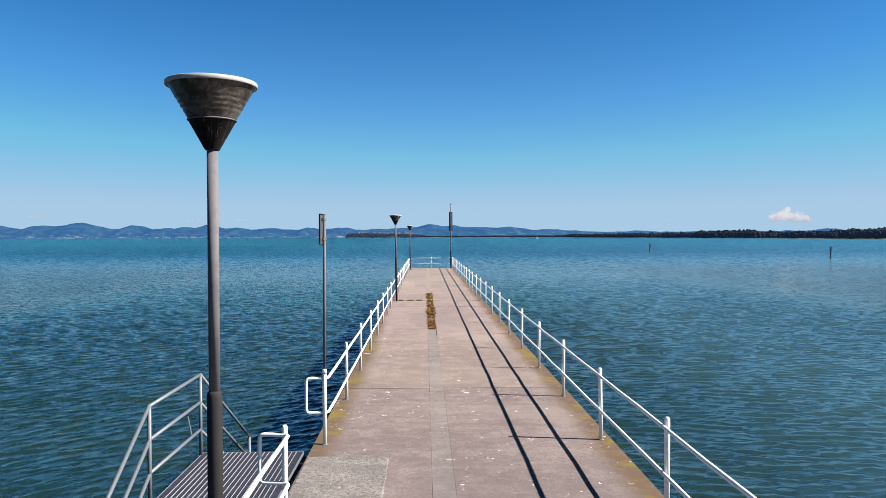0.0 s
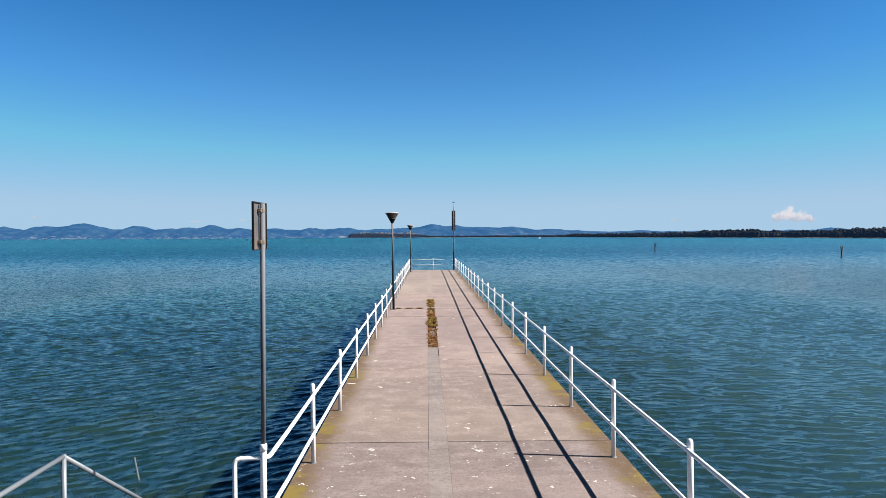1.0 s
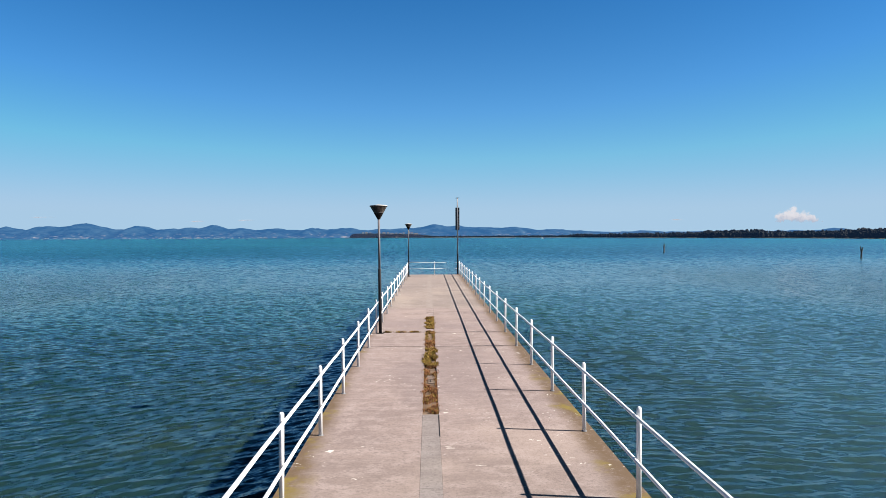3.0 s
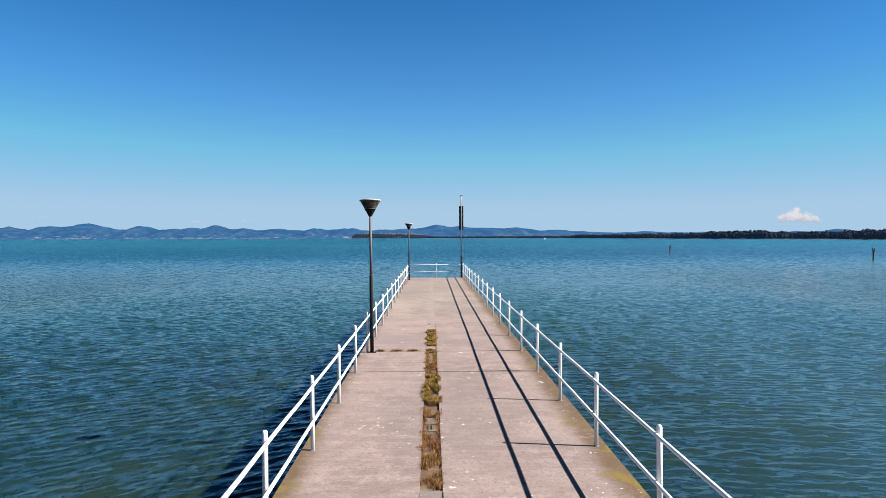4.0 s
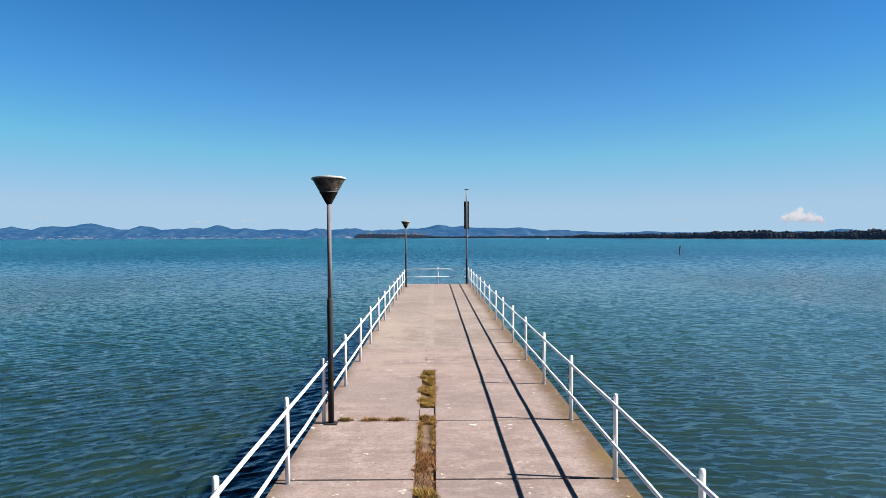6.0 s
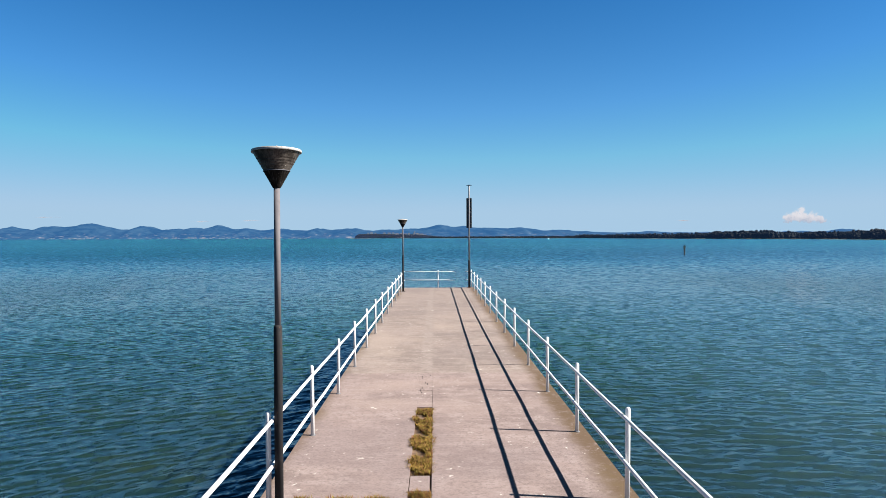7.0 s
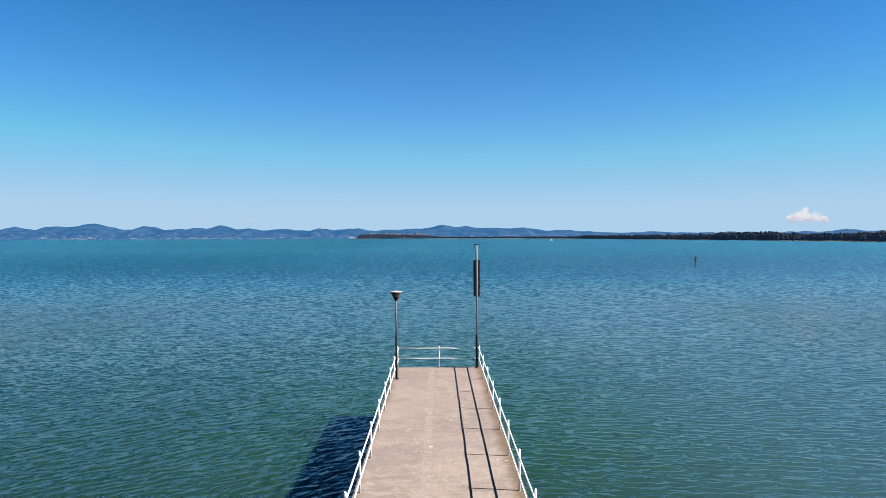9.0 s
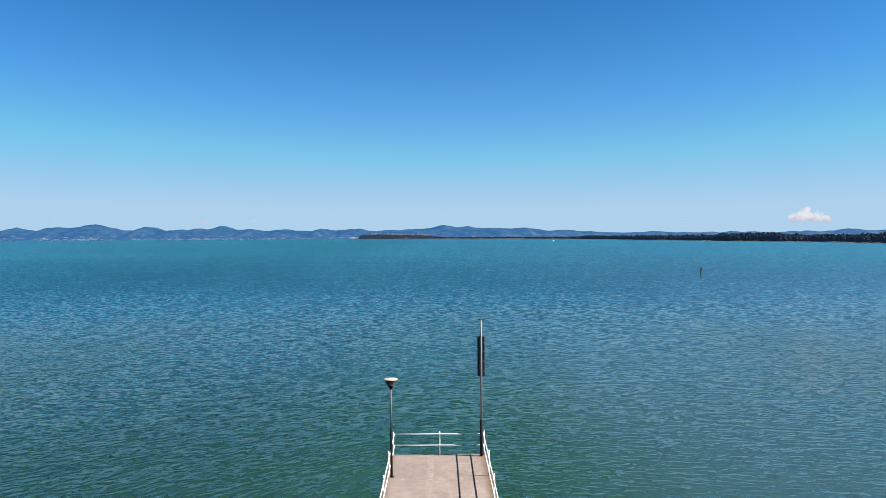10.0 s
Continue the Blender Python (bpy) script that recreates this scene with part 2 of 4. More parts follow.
def shade_metal(name, base, streaky, dark, rough, metal, many=0.0, gloss=0.5):
    """Weathered sheet metal turned round the upright axis: dark blotches, pale drips that run down, fine chips."""
    k = Mat(name)
    at = k.coords()
    round_ = k.math("ARCTAN2", k.axis("Y"), k.axis("X"))
    unrolled = k.n.new("ShaderNodeCombineXYZ")
    k.l.new(k.math("MULTIPLY", round_, 14.0), unrolled.inputs["X"])
    k.l.new(k.math("MULTIPLY", k.axis("Z"), 5.0), unrolled.inputs["Y"])
    streak = k.noise(unrolled.outputs[0], 1.3, 5, 0.65)
    patch = k.noise(at, 7, 6, 0.7, 0.4)
    blotch = k.noise(at, 17, 5, 0.7, 0.6)
    speck = k.noise(at, 60, 4, 0.7)
    c = k.mix(k.ramp(patch, 0.42, 0.6, 0, 0.9), base, dark)
    c = k.mix(k.ramp(blotch, 0.5, 0.62, 0, 0.7), c, dark)
    c = k.mix(k.math("MULTIPLY", k.ramp(streak, 0.60 - many, 0.68 - many), k.ramp(patch, 0.62, 0.42, 0.25, 0.9)), c, streaky)
    c = k.mix(k.math("MULTIPLY", k.ramp(speck, 0.60, 0.66), k.ramp(blotch, 0.52, 0.6, 0, 0.8)), c, streaky)
    c = k.mix(k.ramp(speck, 0.45, 0.36, 0, 0.5), c, dark)
    k.p.inputs["Specular IOR Level"].default_value = gloss
    return k.done(c, k.ramp(patch, 0.3, 0.7, rough, rough + 0.25), metal, k.math("ADD", speck, patch), 0.002, 0.6)


SHADE = shade_metal("shade_aluminium", (0.105, 0.090, 0.080), (0.19, 0.175, 0.16), (0.020, 0.016, 0.014), 0.34, 0.4, 0.0, 0.3)
CONE = shade_metal("cone_brown", (0.006, 0.0045, 0.004), (0.15, 0.13, 0.12), (0.003, 0.0025, 0.0025), 0.62, 0.0, 0.03, 0.15)
CAP = metal_paint("cap_white", (0.27, 0.268, 0.265), (0.16, 0.15, 0.145), 0.5, 0.5, 0.17)


def sign_back():
    k = Mat("sign_back")
    at = k.coords()
    cloud = k.noise(at, 5, 5, 0.6)
    c = k.mix(k.ramp(cloud, 0.35, 0.7), (0.078, 0.075, 0.078), (0.055, 0.053, 0.056))
    low = k.ramp(k.math("ADD", k.axis("Z"), k.math("MULTIPLY", k.noise(k.coords((4, 18, 2)), 2, 5, 0.7), -0.55)), -0.55, -0.22, 1, 0)
    side = k.ramp(k.axis("Y"), 0.06, 0.22)
    c = k.mix(k.math("MULTIPLY", low, k.math("MAXIMUM", side, 0.25)), c, (0.13, 0.055, 0.02))
    return k.done(c, 0.5, 0.2, k.noise(at, 30, 3), 0.001, 0.4)


SIGN = sign_back()


def water_material():
    """Turbid lake water: a green body that scatters the sunlight, under wind ripples that mirror the sky."""
    k = Mat("lake_water")
    patch = k.noise(k.coords((0.5, 1, 1)), 0.012, 4, 0.55, 0.6)
    gust = k.noise(k.coords((0.3, 1.0, 1)), 0.05, 4, 0.6, 0.5)
    silt = k.noise(k.coords((0.6, 1.0, 1)), 0.3, 4, 0.6, 0.5)
    green = k.mix(k.ramp(patch, 0.35, 0.65), (0.0050, 0.0172, 0.0200), (0.0088, 0.0184, 0.0165))
    green = k.mix(k.ramp(silt, 0.45, 0.7, 0, 0.6), green, (0.0120, 0.0210, 0.0110))
    green = k.mix(k.ramp(k.axis("Y"), 42, 72), green, (0.0090, 0.0310, 0.0185))    # greener off the pier head, to fit the camera's steep view there
    green = k.mix(k.ramp(k.axis("X"), 2, 18, 0, 0.8), green, (0.0190, 0.0445, 0.0510))    # sun-side sky reflection painted in as a lighter body colour
    # side away from the sun painted darker
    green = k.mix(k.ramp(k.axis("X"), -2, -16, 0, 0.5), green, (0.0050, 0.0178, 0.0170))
    # bluer farther out: part of the mirrored sky is in this colour
    toned = k.mix(k.ramp(k.axis("Y"), 75, 190), green, (0.0055, 0.0360, 0.0450))
    # the same lighter and darker sides, painted in farther out
    toned = k.mix(k.ramp(k.axis("X"), 5, 90, 0, 0.5), toned, (0.0200, 0.0390, 0.0520))
    toned = k.mix(k.ramp(k.axis("X"), -15, -110, 0, 0.6), toned, (0.0035, 0.0300, 0.0390))
    c = k.mix(k.ramp(k.axis("Y"), 170, 600), toned, (0.009, 0.058, 0.064))
    def plus(one, two):
        if one is None:
            return two
        add = k.n.new("ShaderNodeVectorMath")
        add.operation = "ADD"
        k.l.new(one, add.inputs[0])
        k.l.new(two, add.inputs[1])
        return add.outputs[0]

    def scaled(vector, size):
        node = k.n.new("ShaderNodeVectorMath")
        node.operation = "SCALE"
        if isinstance(vector, tuple):
            node.inputs[0].default_value = vector
        else:
            k.l.new(vector, node.inputs[0])
        k.l.new(size, node.inputs["Scale"])
        return node.outputs[0]

    # long-crested wind ripples; they run slantwise on one side of the pier and nearly square to it on the other
    total = None
    sunny = k.ramp(k.axis("X"), -5, 5)
    shaded = k.ramp(k.axis("X"), -5, 5, 1, 0)
    outer = k.ramp(k.math("ABSOLUTE", k.axis("X"), 0), 26, 38, 1.0, 2.2)
    for crest, side in ((44, shaded), (-12, sunny)):
        for off, wide, scale, tall, y2, y3 in ((0, 0.16, 2.3, 0.34, 100, 190), (7, 0.34, 5.2, 0.80, 90, 170), (-9, 0.30, 12.0, 0.55, 60, 120)):
            mp = k.n.new("ShaderNodeMapping")
            mp.vector_type = "TEXTURE"
            mp.inputs["Rotation"].default_value = (0, 0, radians(crest + off))
            mp.inputs["Scale"].default_value = (1 / wide, 1, 1)
            k.l.new(k.tc.outputs["Object"], mp.inputs["Vector"])
            wave = k.math("SUBTRACT", k.noise(mp.outputs[0], scale, 2.0, 0.6, 0.3), 0.5)
            wave = k.math("MULTIPLY", k.math("MULTIPLY", wave, side), k.math("MULTIPLY", outer, k.ramp(k.axis("Y"), y2, y3, tall, 0.0)))
            total = plus(total, scaled((-math.sin(radians(crest + off)), math.cos(radians(crest + off)), 0), wave))
    # farther out ripple patches are enlarged to stay visible from the camera
    for wide, scale, tall, y0, y1, y2, y3 in (
            (0.45, 2.6, 0.62, 45, 90, 130, 220), (1.1, 0.95, 0.46, 90, 160, 240, 460), (3.5, 0.25, 0.36, 200, 400, 520, 1000), (6.0, 0.07, 0.25, 450, 950, 1200, 2400), (10.0, 0.02, 0.2, 1000, 2200, 6000, 7000)):
        t = k.n.new("ShaderNodeTexNoise")
        t.inputs["Scale"].default_value, t.inputs["Detail"].default_value = scale, 2.0
        t.inputs["Roughness"].default_value, t.inputs["Distortion"].default_value = 0.6, 0.25
        k.l.new(k.coords((wide, 1.0, 1)), t.inputs["Vector"])
        mid = k.n.new("ShaderNodeVectorMath")
        mid.operation = "SUBTRACT"
        mid.inputs[1].default_value = (0.5, 0.5, 0.5)
        k.l.new(t.outputs["Color"], mid.inputs[0])
        total = plus(total, scaled(mid.outputs[0], k.math("MULTIPLY", k.ramp(k.axis("Y"), y0, y1, 0.0, tall), k.ramp(k.axis("Y"), y2, y3, 1.0, 0.0))))
    windy = k.n.new("ShaderNodeVectorMath")
    windy.operation = "SCALE"
    k.l.new(total, windy.inputs[0])
    k.l.new(k.ramp(gust, 0.3, 0.7, 0.75, 1.2), windy.inputs["Scale"])
    flat = k.n.new("ShaderNodeSeparateXYZ")
    k.l.new(windy.outputs[0], flat.inputs[0])
    # farther out normals lean towards the camera, as ripple faces hide their backs
    face = k.ramp(k.axis("Y"), 80, 270, -0.018, -0.115)
    tilt = k.n.new("ShaderNodeCombineXYZ")
    k.l.new(k.math("MULTIPLY", flat.outputs["X"], 0.8), tilt.inputs["X"])
    # extra lean on one side darkens the pale sky mirrored there
    face = k.math("ADD", face, k.ramp(k.axis("X"), -10, -110, 0.0, -0.03))
    k.l.new(k.math("ADD", flat.outputs["Y"], face), tilt.inputs["Y"])
    lean, unit = k.n.new("ShaderNodeVectorMath"), k.n.new("ShaderNodeVectorMath")
    lean.operation, unit.operation = "ADD", "NORMALIZE"
    k.l.new(k.n.new("ShaderNodeNewGeometry").outputs["Normal"], lean.inputs[0])
    k.l.new(tilt.outputs[0], lean.inputs[1])
    k.l.new(lean.outputs[0], unit.inputs[0])
    k.l.new(unit.outputs[0], k.p.inputs["Normal"])
    k.p.inputs["IOR"].default_value = 1.333
    k.p.inputs["Specular IOR Level"].default_value = 0.38
    # light spreads in the cloudy water and softens the shadows on it
    k.p.subsurface_method = "BURLEY"
    k.p.inputs["Subsurface Weight"].default_value = 1.0
    k.p.inputs["Subsurface Radius"].default_value = (0.8, 1.0, 1.0)
    k.p.inputs["Subsurface Scale"].default_value = 0.42
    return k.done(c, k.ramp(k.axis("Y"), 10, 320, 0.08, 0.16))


WATER = water_material()


def leafy(name, a, b, scale, rough=0.75):
    k = Mat(name)
    c = k.mix(k.ramp(k.noise(k.coords(), scale, 5, 0.7), 0.35, 0.65), a, b)
    c = k.mix(k.math("MULTIPLY", k.island(), 0.55), c, tuple(v * 1.35 for v in b))
    k.p.inputs["Specular IOR Level"].default_value = 0.08
    return k.done(c, rough)


WEED = leafy("weed_straw", (0.225, 0.155, 0.032), (0.090, 0.070, 0.017), 4.0)
DRY = leafy("weed_brown", (0.215, 0.098, 0.040), (0.075, 0.032, 0.017), 5.0)
SOIL = concrete("soil", (0.120, 0.074, 0.046), (0.072, 0.045, 0.029), (0.185, 0.130, 0.090), 0.3)
VILLAGE = leafy("village_walls", (0.085, 0.105, 0.14), (0.05, 0.065, 0.09), 0.05)
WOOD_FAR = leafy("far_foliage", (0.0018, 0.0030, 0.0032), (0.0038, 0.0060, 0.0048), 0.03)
WOOD_FAR.node_tree.nodes["Principled BSDF"].inputs["Emission Color"].default_value = (0.08, 0.2, 0.5, 1)    # blue of the air between, painted on as a weak glow
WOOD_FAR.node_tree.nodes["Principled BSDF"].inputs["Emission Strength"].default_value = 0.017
REED = leafy("reed_bank", (0.125, 0.110, 0.085), (0.06, 0.055, 0.036), 0.02)
TIMBER = metal_paint("old_timber", (0.038, 0.029, 0.024), (0.069, 0.058, 0.048), 0.3, 0.8, 0.1)
PLASTER = metal_paint("pale_plaster", (0.06, 0.062, 0.072), (0.035, 0.037, 0.05), 0.1, 0.8, 0.0)
TILES = metal_paint("roof_tiles", (0.07, 0.05, 0.045), (0.055, 0.042, 0.04), 0.2, 0.8, 0.0)


CAPE_WOOD = leafy("cape_foliage", (0.0035, 0.0065, 0.0085), (0.0085, 0.0115, 0.0130), 0.06)
CAPE_WOOD.node_tree.nodes["Principled BSDF"].inputs["Emission Color"].default_value = (0.06, 0.11, 0.30, 1)    # this glow stands in for the blue air in front
CAPE_WOOD.node_tree.nodes["Principled BSDF"].inputs["Emission Strength"].default_value = 0.07
for far in (VILLAGE, PLASTER):      # blue of the air between, as a glow that also lifts dim walls
    far.node_tree.nodes["Principled BSDF"].inputs["Emission Color"].default_value = (0.3, 0.38, 0.5, 1)
    far.node_tree.nodes["Principled BSDF"].inputs["Emission Strength"].default_value = 0.13


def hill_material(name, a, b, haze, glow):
    """Far wooded hills; the blue of many kilometres of air is painted over them as a weak glow of the backdrop."""
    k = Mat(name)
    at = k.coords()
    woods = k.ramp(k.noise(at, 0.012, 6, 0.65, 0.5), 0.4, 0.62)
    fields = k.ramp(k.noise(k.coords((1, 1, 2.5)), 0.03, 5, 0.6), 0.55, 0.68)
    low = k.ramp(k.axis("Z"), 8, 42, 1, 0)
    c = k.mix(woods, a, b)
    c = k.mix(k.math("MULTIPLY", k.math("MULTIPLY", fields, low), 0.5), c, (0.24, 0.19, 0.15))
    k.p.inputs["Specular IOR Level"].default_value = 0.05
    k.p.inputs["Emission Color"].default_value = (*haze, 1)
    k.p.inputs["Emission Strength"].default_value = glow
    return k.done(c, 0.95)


# base tones of the hills carry some of the air's blue as well
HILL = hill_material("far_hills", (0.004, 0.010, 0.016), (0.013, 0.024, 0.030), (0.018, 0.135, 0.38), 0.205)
CAPE = hill_material("cape_slope", (0.006, 0.011, 0.011), (0.016, 0.018, 0.016), (0.039, 0.094, 0.195), 0.04)


# ---- mesh helpers ----
def finish(bm, name, material, smooth=False):
    me = bpy.data.meshes.new(name)
    bmesh.ops.recalc_face_normals(bm, faces=bm.faces)
    bm.to_mesh(me)
    bm.free()
    me.materials.append(material)
    if smooth:
        for p in me.polygons:
            p.use_smooth = True
    return me


def thing(name, label, category, at=(0, 0, 0), group="", kind=""):
    ob = new(name)
    ob.location = at
    return tagged(ob, label, category, group, kind)


def part(name, bm, material, parent, label="", smooth=False):
    ob = new(name, bm if isinstance(bm, bpy.types.Mesh) else finish(bm, name, material, smooth))
    ob.parent = parent
    return tagged(ob, label)


def solo(name, bm, material, label, category, kind="", smooth=False, group=""):
    return tagged(new(name, finish(bm, name, material, smooth)), label, category, group, kind)


def box(bm, x0, x1, y0, y1, z0, z1, bevel=0.0):
    made = bmesh.ops.create_cube(bm, size=1.0)
    for v in made["verts"]:
        v.co = Vector((x0 + (v.co.x + 0.5) * (x1 - x0), y0 + (v.co.y + 0.5) * (y1 - y0), z0 + (v.co.z + 0.5) * (z1 - z0)))
    if bevel:
        edges = list({e for v in made["verts"] for e in v.link_edges})
        bmesh.ops.bevel(bm, geom=edges, offset=bevel, segments=1, affect="EDGES")
    return bm


def lathe(bm, profile, seg=16, at=(0, 0, 0)):
    rings = []
    for r, z in profile:
        if r < 1e-5:
            rings.append([bm.verts.new((at[0], at[1], at[2] + z))])
        else:
            rings.append([bm.verts.new((at[0] + r * math.cos(2 * math.pi * i / seg), at[1] + r * math.sin(2 * math.pi * i / seg), at[2] + z)) for i in range(seg)])
    for a, b in zip(rings, rings[1:]):
        for i in range(seg):
            j = (i + 1) % seg
            loop = [a[i % len(a)], a[j % len(a)], b[j % len(b)], b[i % len(b)]]
            loop = [v for k, v in enumerate(loop) if v not in loop[:k]]
            if len(loop) > 2:
                bm.faces.new(loop)
    for ring in (rings[0], rings[-1]):
        if len(ring) > 2:
            bm.faces.new(ring)
    return bm


def bend(points, r, n=4):
    """The polyline with its corners rounded."""
    pts = [Vector(p) for p in points]
    out = [pts[0]]
    for a, b, c in zip(pts, pts[1:], pts[2:]):
        d = min(r, (a - b).length * 0.49, (c - b).length * 0.49)
        p, q = b + (a - b).normalized() * d, b + (c - b).normalized() * d
        for i in range(n + 1):
            t = i / n
            out.append(p * (1 - t) ** 2 + b * 2 * t * (1 - t) + q * t * t)
    return out + [pts[-1]]


def tube(bm, points, r, seg=10):
    pts = [Vector(p) for p in points]
    rings = []
    side = None
    for i, p in enumerate(pts):
        way = (pts[min(i + 1, len(pts) - 1)] - pts[max(i - 1, 0)]).normalized()
        if side is None:
            side = way.orthogonal().normalized()
        side = (side - way * side.dot(way)).normalized()
        up = way.cross(side)
        rings.append([bm.verts.new(p + (side * math.cos(2 * math.pi * k / seg) + up * math.sin(2 * math.pi * k / seg)) * r) for k in range(seg)])
    for a, b in zip(rings, rings[1:]):
        for k in range(seg):
            j = (k + 1) % seg
            bm.faces.new((a[k], a[j], b[j], b[k]))
    bm.faces.new(rings[0][::-1])
    bm.faces.new(rings[-1])
    return bm


# ---- the lake ----
def spread(core0, core1, step, end0, end1, grow, limit=30.0):
    """Grid lines: even in the core, then widening; past the limit they widen fast."""
    vals = list(np.arange(core0, core1 + step / 2, step))
    for way, start, end in ((1, core1, end1), (-1, core0, end0)):
        d, v, more = step, start, []
        while v * way < end * way:
            d *= grow if d < limit else 1.4
            v = min(v + d, end) if way > 0 else max(v - d, end)
            more.append(v)
        vals = vals + more if way > 0 else more[::-1] + vals
    return np.array(vals)


gx, gy = spread(-38, 40, 0.16, -6500, 6500, 1.1), spread(8, 100, 0.062, -3000, 4870, 1.1)
X, Y = np.meshgrid(gx, gy)
near = np.clip((39 - np.abs(X - 1)) / 12, 0, 1) * np.clip((Y - 7) / 3, 0, 1) * np.clip((106 - Y) / 60, 0, 1)
X0, Y0w, Z = X.copy(), Y.copy(), np.zeros_like(X)
rng = np.random.default_rng(4)
# on the shaded side the ripples run slantwise to the pier, on the sunny side nearly square to it
for heading, fan, shortest, side in ((0.74, 0.26, 0.26, np.clip((5 - X0) / 10, 0, 1)), (-0.2, 0.36, 0.24, np.clip((X0 + 5) / 10, 0, 1))):
    cols = np.flatnonzero(side[0] > 0)
    part_ = (slice(None), slice(cols[0], cols[-1] + 1))
    calm = near[part_] * side[part_]
    for k in range(56):
        length = shortest * (3.2 ** rng.uniform(0, 1))
        a = math.pi / 2 + rng.normal(heading, fan)
        q = 2 * math.pi / length
        high = calm * 0.029 / q
        phase = q * (X0[part_] * math.cos(a) + Y0w[part_] * math.sin(a)) + rng.uniform(0, 6.28)
        Z[part_] += high * np.sin(phase)
        # crests draw together, as on real wind ripples
        draw = 1.8 * high * np.cos(phase)
        X[part_] += draw * math.cos(a)
        Y[part_] += draw * math.sin(a)
nx, ny = len(gx), len(gy)
co = np.column_stack((X.ravel(), Y.ravel(), Z.ravel()))
idx = np.arange(nx * ny).reshape(ny, nx)
quads = np.column_stack((idx[:-1, :-1].ravel(), idx[:-1, 1:].ravel(), idx[1:, 1:].ravel(), idx[1:, :-1].ravel()))
lake = bpy.data.meshes.new("water")
lake.from_pydata(co.tolist(), [], quads.tolist())
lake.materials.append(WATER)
lake.polygons.foreach_set("use_smooth", [True] * len(lake.polygons))
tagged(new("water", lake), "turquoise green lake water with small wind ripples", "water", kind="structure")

# ---- far shores ----
def bearing(px, d):
    """The x of a place d metres ahead, set to fit column px of the camera's first view."""
    return -0.585 + d * math.tan(math.atan((px - 784) / 1274) + 0.025)


def landform(name, material, label, xs, ys, height, kind="structure"):
    X, Y = np.meshgrid(xs, ys)
    Z = np.zeros_like(X)
    for j in range(X.shape[0]):
        for i in range(X.shape[1]):
            Z[j, i] = height(X[j, i], Y[j, i])
    ids = np.arange(X.size).reshape(X.shape)
    q = np.column_stack((ids[:-1, :-1].ravel(), ids[:-1, 1:].ravel(), ids[1:, 1:].ravel(), ids[1:, :-1].ravel()))
    me = bpy.data.meshes.new(name)
    me.from_pydata(np.column_stack((X.ravel(), Y.ravel(), Z.ravel())).tolist(), [], q.tolist())
    me.materials.append(material)
    for p in me.polygons:
        p.use_smooth = True
    return tagged(new(name, me), label, "hills", kind=kind)


PEAKS = ((-2720, 80, 190), (-2470, 86, 170), (-1530, 72, 130), (-2218, 101, 250), (-1865, 86, 150), (-1640, 66, 110), (-1387, 86, 150), (-1210, 64, 150), (-978, 63, 150),
         (-745, 61, 130), (-560, 62, 140), (-300, 52, 160), (-150, 58, 160), (30, 88, 170), (185, 78, 150), (360, 66, 170), (552, 69, 190),
         (790, 52, 200), (1020, 38, 260), (1420, 38, 350), (1900, 33, 400), (2400, 36, 300), (2665, 54, 170), (2960, 46, 260), (-3200, 70, 300), (-3800, 80, 350))


def ridge(x, y):
    base = 30 + 24 / (1 + math.exp((x - 750) / 120))
    wander = noise.fractal(Vector((x * 0.012, y * 0.003, 3)), 0.9, 2.1, 4)
    top = (base ** 5 + sum((h * math.exp(-abs((x - c + 14 * wander) / (1.15 * w)) ** 1.6)) ** 5 for c, h, w in PEAKS)) ** 0.2
    t = max(0.0, (y - 4300) / 400)
    rise = math.sin(min(t, 1.0) * math.pi / 2) ** 1.6 if t < 1 else max(0.0, 1 - (t - 1) * 1.5)
    rough = noise.fractal(Vector((x * 0.009, y * 0.009, 0)), 0.8, 2.1, 6)
    folds = noise.fractal(Vector((x * 0.012, y * 0.004, 7)), 1.0, 2.0, 4)
    return -1.5 + (top + 9 * rough - 2) * rise + 26 * folds * rise * (1 - rise) * 2


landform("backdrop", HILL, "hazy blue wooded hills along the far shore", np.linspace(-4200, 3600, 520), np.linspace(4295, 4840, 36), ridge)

# low wooded shore that runs out from the right to a cape with an old town
SHORE = ((610, 4080), (740, 3900), (900, 3300), (1040, 2500), (1100, 2050), (1240, 1600), (1400, 1250), (1560, 950), (1760, 760), (2100, 560))


def shore(px):
    for (a, da), (b, db) in zip(SHORE, SHORE[1:]):
        if a <= px <= b:
            t = (px - a) / (b - a)
            return da * (db / da) ** t
    return SHORE[-1][1]


def land_strip():
    bm = bmesh.new()
    rows = []
    for i in range(150):
        px = 604 + i * 10
        d = shore(max(px, 610)) * (1 + 0.008 * noise.noise(Vector((px * 0.02, 3, 1))))
        row = []
        for back, z in ((-6, -0.4), (4, 0.45), (16, 1.0), (60, 1.6), (260, 2.2), (300, -1)):
            row.append(bm.verts.new((bearing(px, d + back), d + back, z + 0.25 * noise.noise(Vector((px * 0.11, back * 0.1, 0))))))
        rows.append(row)
    for a, b in zip(rows, rows[1:]):
        for k in range(5):
            bm.faces.new((a[k], b[k], b[k + 1], a[k + 1]))
    return bm


solo("ground", land_strip(), REED, "low reedy brown shore at the water", "shore", "structure", True)

ico = bmesh.new()
bmesh.ops.create_icosphere(ico, subdivisions=2, radius=1.0)
ICO_V = np.array([v.co[:] for v in ico.verts])
ICO_F = np.array([[v.index for v in f.verts] for f in ico.faces])
ico.free()


